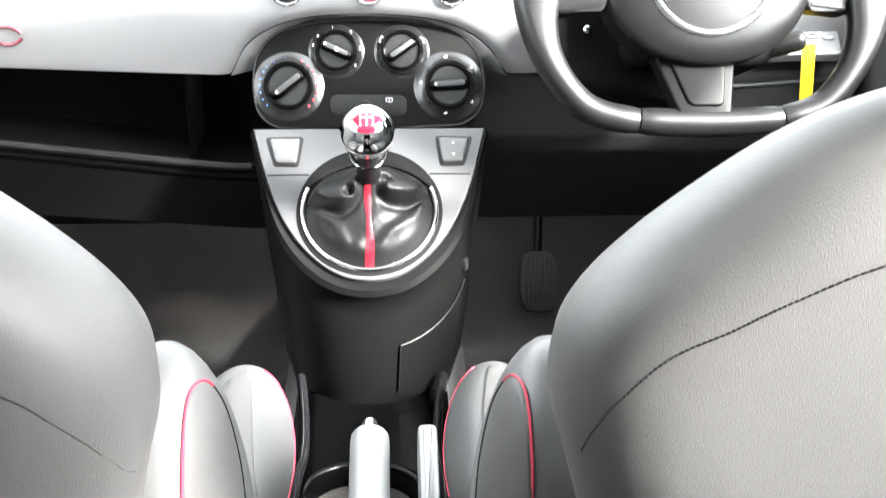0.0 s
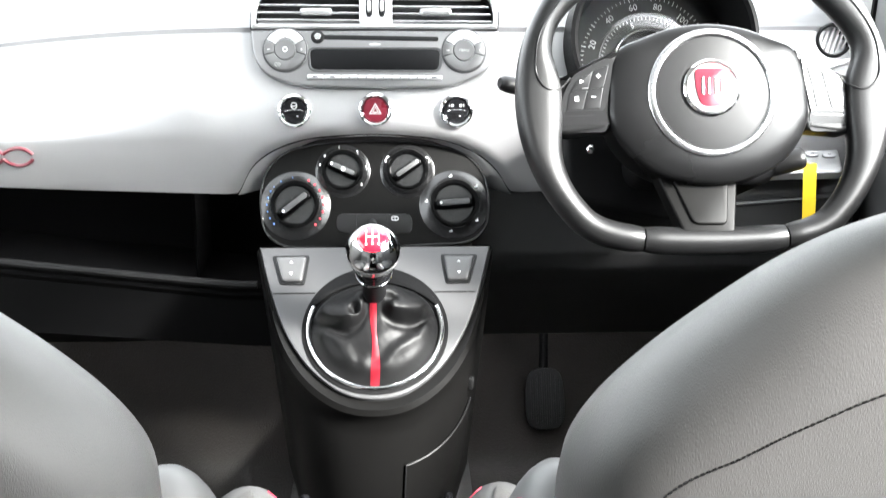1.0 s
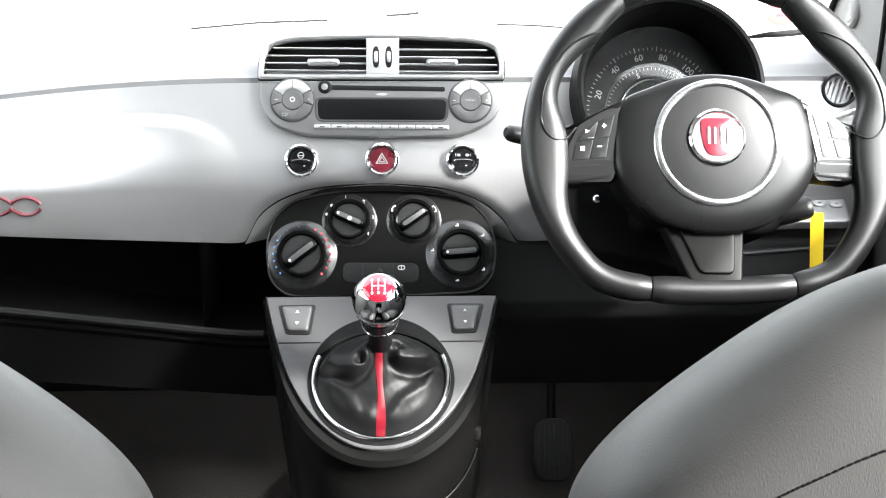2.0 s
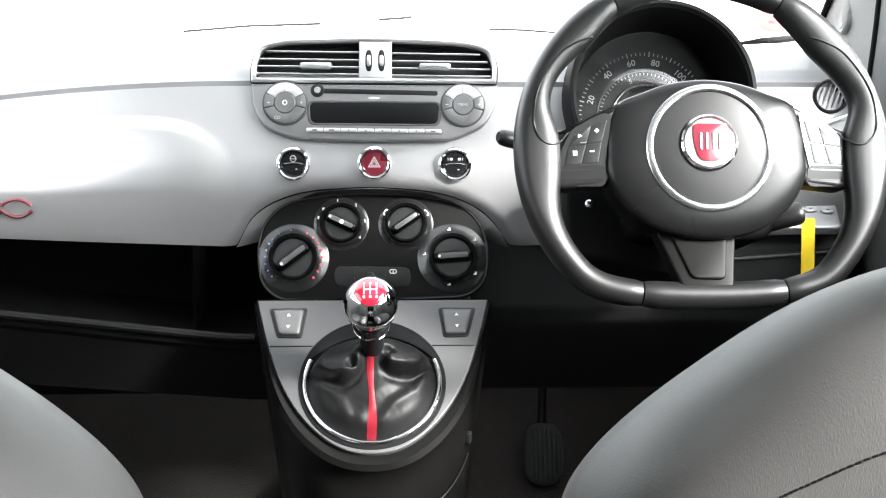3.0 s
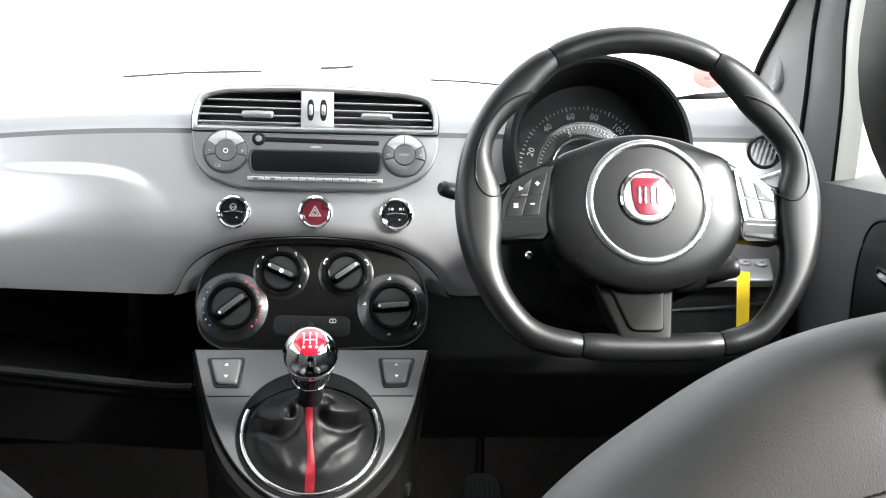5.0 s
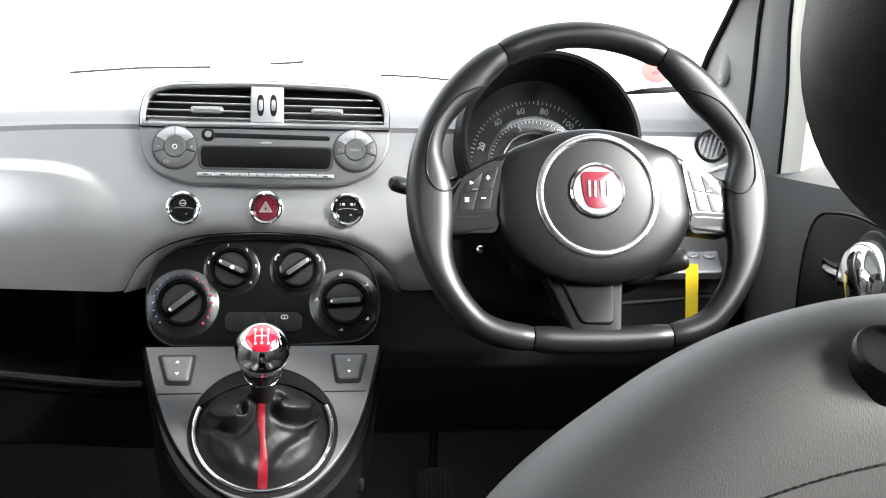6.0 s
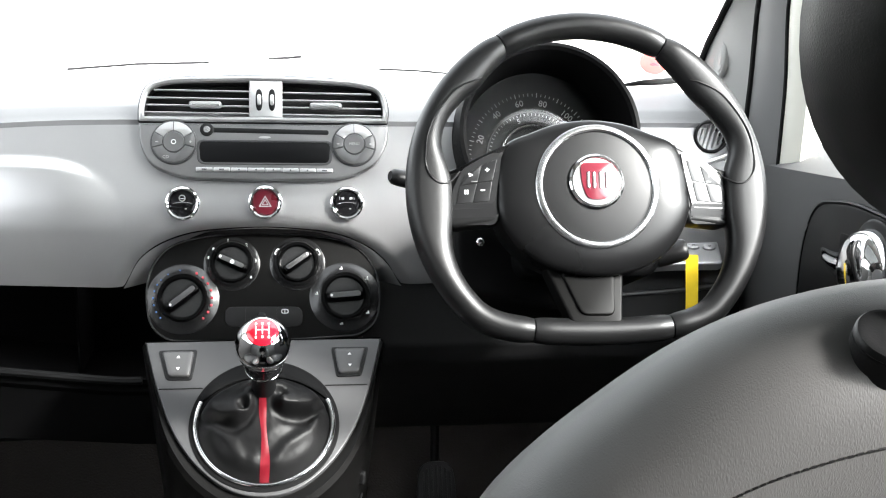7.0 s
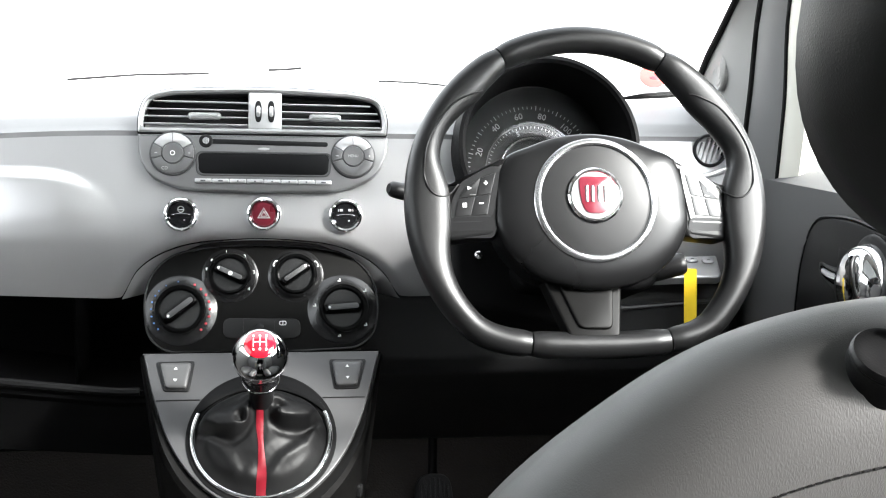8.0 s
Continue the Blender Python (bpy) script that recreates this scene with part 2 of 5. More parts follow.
def box(m, sx, sy, sz, bevel=0.003, bm=None):
    """A block centred on m, with rounded upright corners and top edge."""
    o = rounded([(-sx / 2, -sy / 2), (sx / 2, -sy / 2), (sx / 2, sy / 2), (-sx / 2, sy / 2)], bevel, 3)
    return slab(o, m, -sz / 2, sz / 2, min(bevel, sz * 0.4), 2, bm)


def sheet(f, us, vs, thick=None, bm=None):
    """A surface f(u, v) -> point over two lists; thick: an offset that gives it a back."""
    bm = bm or bmesh.new()
    g = [[bm.verts.new(f(u, v)) for v in vs] for u in us]
    for a, b in zip(g, g[1:]):
        for i in range(len(vs) - 1):
            bm.faces.new((a[i], b[i], b[i + 1], a[i + 1]))
    if thick:
        h = [[bm.verts.new(Vector(f(u, v)) + Vector(thick)) for v in vs] for u in us]
        for a, b in zip(h, h[1:]):
            for i in range(len(vs) - 1):
                bm.faces.new((a[i], a[i + 1], b[i + 1], b[i]))
        for i in range(len(us) - 1):
            bm.faces.new((g[i][0], h[i][0], h[i + 1][0], g[i + 1][0]))
            bm.faces.new((g[i][-1], g[i + 1][-1], h[i + 1][-1], h[i][-1]))
        for i in range(len(vs) - 1):
            bm.faces.new((g[0][i], g[0][i + 1], h[0][i + 1], h[0][i]))
            bm.faces.new((g[-1][i], h[-1][i], h[-1][i + 1], g[-1][i + 1]))
    return bm


def spread(a, b, n):
    return [a + (b - a) * i / n for i in range(n + 1)]


def step(x, a, b):
    t = max(0.0, min(1.0, (x - a) / (b - a)))
    return t * t * (3 - 2 * t)


def table(x, pts):
    """Straight lines between (x, y) pairs."""
    for (x0, y0), (x1, y1) in zip(pts, pts[1:]):
        if x <= x1:
            t = max(0.0, (x - x0) / (x1 - x0))
            return y0 + (y1 - y0) * t
    return pts[-1][1]


def flow(x, pts):
    """A smooth curve through (x, y) pairs."""
    k = len(pts)
    for i in range(k - 1):
        if x <= pts[i + 1][0] or i == k - 2:
            (x0, y0), (x1, y1) = pts[i], pts[i + 1]
            h = x1 - x0
            m0 = (y1 - pts[i - 1][1]) / (x1 - pts[i - 1][0]) if i else (y1 - y0) / h
            m1 = (pts[i + 2][1] - y0) / (pts[i + 2][0] - x0) if i < k - 2 else (y1 - y0) / h
            t = max(0.0, min(1.0, (x - x0) / h))
            return ((2 * t ** 3 - 3 * t * t + 1) * y0 + (t ** 3 - 2 * t * t + t) * h * m0 + (3 * t * t - 2 * t ** 3) * y1 + (t ** 3 - t * t) * h * m1)


def along(x, y, line):
    """Distance to a line of points, signed by the side, and the share of the way along it."""
    best = (9.0, 0.0)
    for i, (a, b) in enumerate(zip(line, line[1:])):
        ax, ay, dx, dy = a[0], a[1], b[0] - a[0], b[1] - a[1]
        t = max(0.0, min(1.0, ((x - ax) * dx + (y - ay) * dy) / (dx * dx + dy * dy)))
        ex, ey = x - ax - t * dx, y - ay - t * dy
        d = math.hypot(ex, ey)
        if d < abs(best[0]):
            best = (math.copysign(d, dx * ey - dy * ex), (i + t) / (len(line) - 1))
    return best


# ---- ground and car shell ----
SIDE = 0.62            # inner face of the doors
ground = tagged(part("ground", sheet(lambda u, v: (u, v, 0.0), spread(-400, 400, 8), spread(-400, 400, 8)), CONCRETE),
                "pale concrete yard under an overcast sky", "ground", kind="structure")


def floor_z(x, y):
    tunnel = 0.17 * (1 - step(abs(x), 0.085, 0.135)) * (1 - 0.35 * step(y, 1.2, 1.7))
    toe = 0.34 * step(y, 1.62, 2.0)
    sag = 0.006 * noise.noise(Vector((x * 9, y * 9, 0.3)))
    return 0.27 + max(tunnel, toe) + sag


floor = tagged(part("floor", sheet(lambda x, y: (x, y, floor_z(x, y)), spread(-0.68, 0.68, 90), spread(-0.95, 2.02, 112), (0, 0, -0.03)), CARPET),
               "worn dark grey carpet over the car floor and tunnel", "floor", kind="structure")
firewall = tagged(part("wall_front", box(pose(0, 2.0, 0.60, 90, 0, 0), 1.3, 0.68, 0.03), SOFTBLACK),
                  "black padded bulkhead in front of the footwells", "wall", kind="structure")


# unseen panels added ahead of the doors to keep light out of the footwells
for s in (-1, 1):
    tagged(part("wall_kick", box(pose(0.645 * s, 1.80, 0.55, 90, 0, 90), 0.50, 0.78, 0.05, 0.01), SOFTBLACK),
           "black kick panel beside the footwell", "wall", kind="structure")


def half_width(z):
    return table(z, ((0.2, 0.64), (0.98, 0.64), (1.36, 0.53), (1.5, 0.5)))


def roof_point(x, y):
    return (x, y, 1.375 - 0.22 * x * x - 0.05 * (y - 0.3) ** 2)


def ceiling_mesh():
    """The headliner, with an opening for the fixed glass roof."""
    bm = bmesh.new()
    for x0, x1, y0, y1 in ((-0.54, 0.54, -0.85, 0.30), (-0.54, 0.54, 1.12, 1.2), (-0.54, -0.38, 0.30, 1.12), (0.38, 0.54, 0.30, 1.12)):
        sheet(roof_point, spread(x0, x1, 12), spread(y0, y1, 12), (0, 0, 0.05), bm)
    return bm


ceiling = tagged(part("ceiling", ceiling_mesh(), HEADLINER), "grey fabric headliner round a glass roof panel", "ceiling", kind="structure")
tagged(part("window_roof", sheet(lambda x, y: (x, y, roof_point(x, y)[2] + 0.03), spread(-0.38, 0.38, 8), spread(0.30, 1.12, 8), (0, 0, 0.004)), ROOFGLASS),
       "tinted fixed glass roof panel", "window", kind="structure")
def rear_wall():
    """Tailgate with the opening of its window."""
    bm = box(pose(0, -0.93, 0.62, 90, 0, 0), 1.3, 0.72, 0.06, 0.02)
    for s in (-1, 1):
        box(pose(0.56 * s, -0.9, 1.14, 90 + 12, 0, 0), 0.16, 0.40, 0.05, 0.02, bm)
    box(pose(0, -0.86, 1.33, 90 + 12, 0, 0), 1.1, 0.09, 0.06, 0.02, bm)
    return bm


# out of view; the dark tint cuts light from behind
tagged(part("window_rear", box(pose(0, -0.905, 1.14, 90 + 12, 0, 0), 0.98, 0.36, 0.005, 0.002), TAILGLASS), "unseen tailgate window, tinted to hold back light", "window", kind="structure")
tagged(part("wall_rear", rear_wall(), SOFTBLACK), "dark trimmed tailgate behind the rear seat", "wall", kind="structure")


def quarter(s):
    bm = box(pose(0.645 * s, -0.28, 0.60, 90, 0, 90), 1.24, 0.78, 0.05, 0.02)
    # unseen pillar, thinned and set forward so the sun reaches the driver's seat
    tube([(0.63 * s, 0.52, 0.95), (0.60 * s, 0.49, 1.15), (0.53 * s, 0.46, 1.35)], 0.035, 10, bm, flat=0.6)
    tube([(0.63 * s, -0.9, 0.97), (0.53 * s, -0.86, 1.33)], 0.06, 10, bm)
    return bm


for s, side in ((1, "right"), (-1, "left")):
    tagged(part("wall_" + side, quarter(s), DOORCARD), "grey trimmed rear side panel with its pillar", "wall", kind="structure")
    tagged(part("window_quarter_" + side, sheet(lambda y, z: (s * half_width(z) - s * 0.012, y, z), spread(-0.86, 0.48, 6), spread(0.985, 1.345, 6), (0.004 * s, 0, 0)), QUARTER if s > 0 else DIMGLASS),
           "rear side window", "window", kind="structure")
    tagged(part("window_door_" + side, sheet(lambda y, z: (s * (0.652 - 0.13 * (z - 0.93)), y, z), spread(0.50, 1.335, 6), spread(0.93, 1.36, 6), (0.004 * s, 0, 0)), GLASS),
           "clear door window, fully closed", "window", kind="structure")


# windscreen, from the scuttle up to the header
def base_y(x):
    return 1.80 - 0.6 * x * x


def base_z(x):
    return 1.014 - 0.03 * x * x


def screen_point(x, s):
    return (x * (1 - 0.1 * s), base_y(x) * (1 - s) + (1.19 - 0.12 * x * x) * s, base_z(x) - 0.02 + (1.372 - base_z(x)) * s + 0.03 * math.sin(math.pi * s))


windscreen = tagged(part("windscreen", sheet(screen_point, spread(-0.6, 0.6, 24), spread(0, 1, 10), (0, 0.003, 0.004)), GLASS),
                    "clear laminated windscreen", "window", kind="structure")


def bonnet():
    return sheet(lambda x, s: (x, base_y(x) + 0.05 + 0.85 * s, 0.975 - 0.1 * x * x - 0.10 * s - 0.16 * s ** 3), spread(-0.68, 0.68, 20), spread(0, 1, 14), (0, 0, -0.02))


tagged(part("bonnet", bonnet(), BODYWHITE), "cream white painted car bonnet beyond the windscreen", "bonnet", kind="structure")


# ---- dashboard ----
def split_z(x):
    return 0.976 - (0.21 * max(0.0, -x - 0.15) ** 2 if x < 0 else 0.0)


def low_z(x):
    return 0.780 + 0.04 * max(0.0, abs(x) - 0.17)


def face_y(x, z):
    top = split_z(x)
    t = (z - 0.776) / (top - 0.776)
    y = flow(t, ((-0.2, 1.395), (0.0, 1.386), (0.12, 1.380), (0.37, 1.379), (0.51, 1.386), (0.65, 1.398), (0.83, 1.414), (1.0, 1.430)))
    return y + 0.10 * max(0.0, abs(x) - 0.3) ** 2


ARCH = [(-0.170, 0.779), (-0.165, 0.788), (-0.1505, 0.8145), (-0.129, 0.8325), (-0.100, 0.8450), (-0.0664, 0.8515), (0.0, 0.8545), (0.0664, 0.8500), (0.100, 0.8420), (0.129, 0.8275), (0.1500, 0.8080), (0.1645, 0.784), (0.169, 0.778)]


def fascia_low(x):
    if abs(x) >= 0.171:
        return low_z(x)
    return max(flow(x, ARCH), low_z(x))


def crease(x, z):
    """The airbag lid's soft step on the passenger side."""
    line = flow(x, ((-0.60, 0.928), (-0.45, 0.933), (-0.30, 0.934), (-0.25, 0.932), (-0.217, 0.925), (-0.191, 0.910), (-0.174, 0.893), (-0.155, 0.866)))
    fade = step(x, -0.42, -0.27) * (1 - step(x, -0.245, -0.165))
    return -0.008 * fade * (1 - step(z, line - 0.010, line + 0.003)) * step(z, line - 0.10, line - 0.012)


def recess_round(x, z):
    """The fascia rolls softly into the heater recess."""
    if z > 0.875 or abs(x) > 0.192:
        return 0.0
    return 0.008 * max(0.0, 1 - abs(along(x, z, ARCH)[0]) / 0.017) ** 2


def fascia_point(x, s):
    lo, hi = fascia_low(x), split_z(x)
    z = hi + (lo - hi) * s
    return (x, face_y(x, z) + crease(x, z) + recess_round(x, z), z)


xs = sorted(set([round(v, 4) for v in spread(-0.61, 0.61, 150)] + [round(v, 4) for v in spread(-0.174, 0.174, 60)]))
CLU = plane_at((0.345, 1.40, 0.962), 20)


def pierced(bm, radius=0.111):
    """Opens the dashboard for the round instrument hood."""
    inv = CLU.inverted()
    gone = []
    for f in bm.faces:
        c = inv @ f.calc_center_median()
        if math.hypot(c.x, c.y) < radius and c.z > -0.13:
            gone.append(f)
    bmesh.ops.delete(bm, geom=gone, context='FACES')
    return bm


dashboard = thing("dashboard", (0, 1.45, 0.77), "dashboard with a satin silver fascia and dark grey top pad", "dashboard")
fascia = part("fascia", pierced(sheet(fascia_point, xs, spread(0, 1, 56), (0, 0.012, 0))), FASCIA, dashboard, "satin silver painted fascia panel")


def pad_point(x, s):
    y0, z0 = face_y(x, split_z(x)) + 0.004, split_z(x) + 0.002
    y1, z1 = base_y(x) - 0.005, base_z(x) - 0.016
    lip = 0.010 * step(s, 0.0, 0.06)
    return (x, y0 + (y1 - y0) * s - 0.006 * (1 - step(s, 0, 0.05)), z0 + (z1 - z0) * s + lip + 0.012 * math.sin(math.pi * s))


part("top_pad", pierced(sheet(pad_point, spread(-0.61, 0.61, 160), [0, 0.01, 0.025, 0.05, 0.08] + spread(0.12, 1, 28), (0, 0.0, -0.02))), PAD, dashboard, "dark grey grained top pad")
part("scuttle_seal", tube([(x, base_y(x) - 0.002, base_z(x) - 0.012) for x in spread(-0.59, 0.59, 40)], 0.005, 8), RUBBER, dashboard, "black rubber windscreen seal")


# flared lip of the heater recess
def arch_lip():
    arch = [Vector(p) for p in smooth_curve(ARCH, 5)]
    bm = bmesh.new()
    rows = []
    for j in range(11):
        t = j / 10
        row = []
        for i, p in enumerate(arch):
            x = p.x * (1 - 0.17 * t)
            z = p.y - 0.002 + (0.006 if p.y < 0.8 else -0.004) * t
            y = face_y(p.x, p.y) + 0.0074 + (0.006 + 0.015 * step(p.y, 0.79, 0.85)) * t ** 1.5
            row.append((x, y, z))
        rows.append(row)
    loft(bm, rows, closed=False, caps=(False, False))
    return bm


part("recess_lip", arch_lip(), FASCIA, dashboard, "silver flared lip round the heater controls")

# open glove shelf on the passenger side, and the driver's knee panel
def shelf(x0, x1, name, label):
    bm = sheet(lambda x, s: (x, table(s, ((0, 1.385), (0.04, 1.378), (0.10, 1.378), (0.14, 1.386), (0.2, 1.40), (0.5, 1.62), (1.0, 1.64))),
                             table(s, ((0, 0.650), (0.04, 0.658), (0.10, 0.665), (0.14, 0.655), (0.2, 0.625), (0.5, 0.620), (1.0, 0.80))) + 0.118 * max(0, abs(x) - 0.18) * (1 - step(s, 0.5, 1.0))), spread(x0, x1, 24), spread(0, 1, 50), (0, 0.004, -0.01))
    part(name, bm, SOFTBLACK, dashboard, label)
    bm = sheet(lambda x, s: (x, table(s, ((0, 1.386), (0.3, 1.40), (1.0, 1.66))), table(s, ((0, 0.658), (0.3, 0.57), (1.0, 0.47))) + 0.118 * max(0, abs(x) - 0.15) * (1 - s)), spread(x0, x1, 12), spread(0, 1, 20), (0, 0.012, 0))
    part("under_panel", bm, SOFTBLACK, dashboard, "matt black panel under the dashboard")


part("scuttle_seal", tube([(0.500, 1.602, 1.0085), (0.530, 1.600, 1.0125), (0.560, 1.597, 1.0150), (0.590, 1.590, 1.0190)], [0.002, 0.0042, 0.0050, 0.0040], 8), RUBBER, dashboard, "black rubber windscreen seal")
part("shelf_lip", tube([(x, 1.3775, 0.664 + 0.118 * max(0, -x - 0.18)) for x in spread(-0.60, -0.15, 20)], 0.005, 8), PANEL, dashboard, "rolled black shelf lip")
shelf(-0.61, -0.12, "shelf", "open black glove shelf with a rolled lip")
part("shelf_divider", box(pose(-0.245, 1.56, 0.70), 0.004, 0.12, 0.14, 0.001), SOFTBLACK, dashboard)
bm = sheet(lambda x, s: (x, table(s, ((0, 1.405), (0.08, 1.395), (0.5, 1.385), (0.62, 1.395), (1.0, 1.60))), table(s, ((0, 0.79), (0.08, 0.775), (0.5, 0.70), (0.62, 0.675), (1.0, 0.50)))), spread(0.12, 0.61, 24), spread(0, 1, 40), (0, 0.012, 0))
part("knee_panel", bm, KNEE, dashboard, "matt black knee panel under the steering column")
part("knee_ledge", tube([(0.40, 1.392, 0.757), (0.50, 1.392, 0.764), (0.60, 1.392, 0.772)], 0.0035, 8), GREY, dashboard, "grey ledge over the knee panel")
for s in (-1, 1):
    part("end_cheek", box(pose(0.607 * s, 1.56, 0.79, 90, 0, 90), 0.36, 0.34, 0.01, 0.01), SOFTBLACK, dashboard)

# ---- centre console ----
FACE = plane_at((0, 1.28, 0.72), 52)
def face_outline(grow=0.0, n=6):
    half = [(0.1355, 0.029), (0.1325, 0.016), (0.1205, -0.030), (0.1025, -0.082), (0.078, -0.124), (0.048, -0.154), (0.018, -0.168)]
    pts = [(-x, y) for x, y in half] + [(x, y) for x, y in half[::-1]]
    pts = [tuple(p) for p in smooth_curve(pts, n)]
    return inset(pts, -grow) if grow else pts


console = thing("centre_console", (0, 1.15, 0.45), "dark grey centre console under the dashboard with a grey faceplate", "console")
part("faceplate", slab(face_outline(), FACE, -0.012, 0.0, 0.0016, 3), GREY, console, "satin grey faceplate")


def console_body():
    bm = bmesh.new()
    rings = []
    top = face_outline(0.002, 6)
    rings.append([FACE @ Vector((x, y, -0.006)) for x, y in top])
    def rim(g0, g1):
        o = face_outline()
        w = [g0 + (g1 - g0) * step(-q[1], 0.0, 0.16) for q in o]
        return [inset(o, -w[i])[i] for i in range(len(o))]
    rings.append([FACE @ Vector((x, y, -0.003)) for x, y in rim(0.003, 0.012)])
    rings.append([FACE @ Vector((x, y, -0.008)) for x, y in rim(0.005, 0.0175)])
    last = [FACE @ Vector((x, y, -0.022)) for x, y in rim(0.005, 0.0185)]
    rings.append(last)
    for k in range(1, 9):
        t = k / 8
        ring = []
        for p in last:
            z = p.z + (0.44 - p.z) * t
            ring.append(Vector((p.x * (1 - 0.2 * t), p.y - 0.012 * t * (1.3 - p.y) / 0.2, z)))
        rings.append(ring)
    loft(bm, rings, caps=(True, True))
    return bm, rings


body_bm, body_rings = console_body()
part("body", body_bm, CONSOLE, console, "charcoal grained console body")


# ---- steering wheel ----
HUBM = plane_at((0.338, 1.15, 0.952), 23)
wheel = thing("steering_wheel", (0.338, 1.19, 0.93), "black leather flat-bottomed steering wheel with three spokes", "steering wheel")


RIMX = -0.002          # shifts the rim a little to the left of the hub, to fit the camera's view
RIMR, RIMD = 0.0128, 1.2


def rim_centre(a):
    """The rim's line in the wheel's plane; a in degrees from the right, anticlockwise; the bottom is flattened."""
    r = 0.1770
    x, y = r * math.cos(radians(a)) * 1.003, r * math.sin(radians(a)) - 0.0062
    floor_ = -0.161
    if y < floor_ + 0.03:
        d = floor_ + 0.03 - y
        y = floor_ + 0.03 - 0.03 * (1 - math.exp(-d / 0.03)) * 0.9
    return Vector((x + RIMX, y, 0.0))


def rim_swell(a):
    """How far the rim reaches inwards beyond its tube: the thumb rest, and the root of the spoke."""
    a = a % 360
    up = a if a < 90 else 180 - a if a < 270 else a - 360
    low = ((-90, 0.0), (-48, 0.0), (-34, 0.0012), (-25, 0.0050), (-18, 0.0105), (-11, 0.0165), (-3, 0.0190), (4, 0.0180))
    if 90 < a < 270:
        return flow(up, low + ((10, 0.0125), (16, 0.0040), (22, 0.0003), (28, 0.0), (36, 0.0035), (44, 0.0075), (51, 0.0050), (60, 0.0015), (90, 0.0)))
    return flow(up, low + ((10, 0.0115), (15, 0.0040), (21, 0.0018), (31, 0.0065), (41, 0.0098), (51, 0.0062), (61, 0.0008), (90, 0.0)))


def rim_power(e):
    return 2.0 + 1.6 * e / 0.019


def rim_piece(a0, a1, swell=True):
    n = max(8, int(abs(a1 - a0) / 2.5))
    k = 24
    bm = bmesh.new()
    rings = []
    for i in range(n + 1):
        a = a0 + (a1 - a0) * i / n
        p, q = rim_centre(a - 1), rim_centre(a + 1)
        t = (q - p).normalized()
        out = Vector((t.y, -t.x, 0))
        c = rim_centre(a)
        edge = min(i, n - i)
        r = RIMR + (0.0012 if edge > 1 else 0.0008 if edge == 1 else -0.0006)
        ext = r + (rim_swell(a) if swell else 0.0)
        ring = []
        for j in range(k):
            u, v = math.cos(2 * math.pi * j / k), math.sin(2 * math.pi * j / k)
            p_ = 2.0 if u > 0 else rim_power(ext - r)      # flat where the spoke grows out of the rim
            u, v = math.copysign(abs(u) ** (2 / p_), u), math.copysign(abs(v) ** (2 / p_), v)
            ring.append(HUBM @ (c + out * (u * (r if u > 0 else ext)) + Vector((0, 0, r * RIMD * v))))
        rings.append(ring)
    loft(bm, rings)
    return bm


def rim_top(x, y, lift=0.0004):
    """A place on the front of the rim, for seams."""
    a = math.degrees(math.atan2(y + 0.003, x - RIMX))
    c = rim_centre(a)
    d = math.hypot(x - RIMX, y + 0.003) - math.hypot(c.x - RIMX, c.y + 0.003)
    e = rim_swell(a) if d < 0 else 0.0
    ext, p_ = RIMR + 0.0012 + e, rim_power(e)
    return HUBM @ Vector((x, y, (RIMR + 0.0012) * RIMD * max(0.02, 1 - abs(d / ext) ** p_) ** (1 / p_) + lift))


part("rim_core", tube([HUBM @ rim_centre(a) for a in range(0, 360, 4)], 0.0112, 10, closed=True, flat=1.1), BLACK, wheel)
for a0, a1, swollen in ((61.4, 119.6, False), (120.2, 247.9, True), (248.5, 295.8, False), (296.4, 420.8, True)):
    part("rim", rim_piece(a0, a1, swollen), RIMLEATHER, wheel, sharp=70)


# hub and spokes, in the wheel's own plane (x across, y up, z out)
def hub_outline():
    half = [(0.0, 0.066), (0.035, 0.062), (0.064, 0.052), (0.089, 0.040), (0.0990, 0.014), (0.1010, -0.010), (0.1005, -0.034), (0.086, -0.062), (0.058, -0.085), (0.020, -0.096)]
    pts = half + [(-x, y) for x, y in half[:0:-1]]
    return [tuple(p) for p in smooth_curve(pts, 5, True)][::-1]


def dome(outline, m, low, high, steps=7, flat=0.35, edge=0.52):
    """A pillow-like plate that swells to the middle."""
    bm = bmesh.new()
    cx = sum(p[0] for p in outline) / len(outline)
    cy = sum(p[1] for p in outline) / len(outline)
    rings = [[m @ Vector((x, y, low)) for x, y in outline]]
    for i in range(steps + 1):
        a = math.pi / 2 * i / steps
        k = 1 - (1 - flat) * (1 - math.cos(a))
        h = low + (high - low) * (edge + (1 - edge) * math.sin(a) ** 0.85)
        rings.append([m @ Vector((cx + (x - cx) * k, cy + (y - cy) * k, h)) for x, y in outline])
    loft(bm, rings)
    return bm


part("hub", dome(hub_outline(), HUBM, -0.035, 0.0215, 9, 0.50, 0.72), HUBPLASTIC, wheel, "matt black airbag cover")
RING = HUBM @ Matrix.Translation((0.001, -0.007, 0.0215))
part("hub_ring", lathe([(0.0645, -0.004), (0.0645, 0.0005), (0.0625, 0.0022), (0.0595, 0.0024), (0.0575, 0.0008), (0.0572, -0.004)], RING, 72, caps=(False, False)), SATIN, wheel, "satin silver ring")
part("hub_disc", lathe([(0.0573, -0.003), (0.0568, -0.0004), (0.045, 0.0018), (0.028, 0.0032), (0.01, 0.0036)], RING, 64), PANEL, wheel, "dark grey hub disc")
BADGE = HUBM @ Matrix.Translation((-0.001, -0.003, 0.0245))
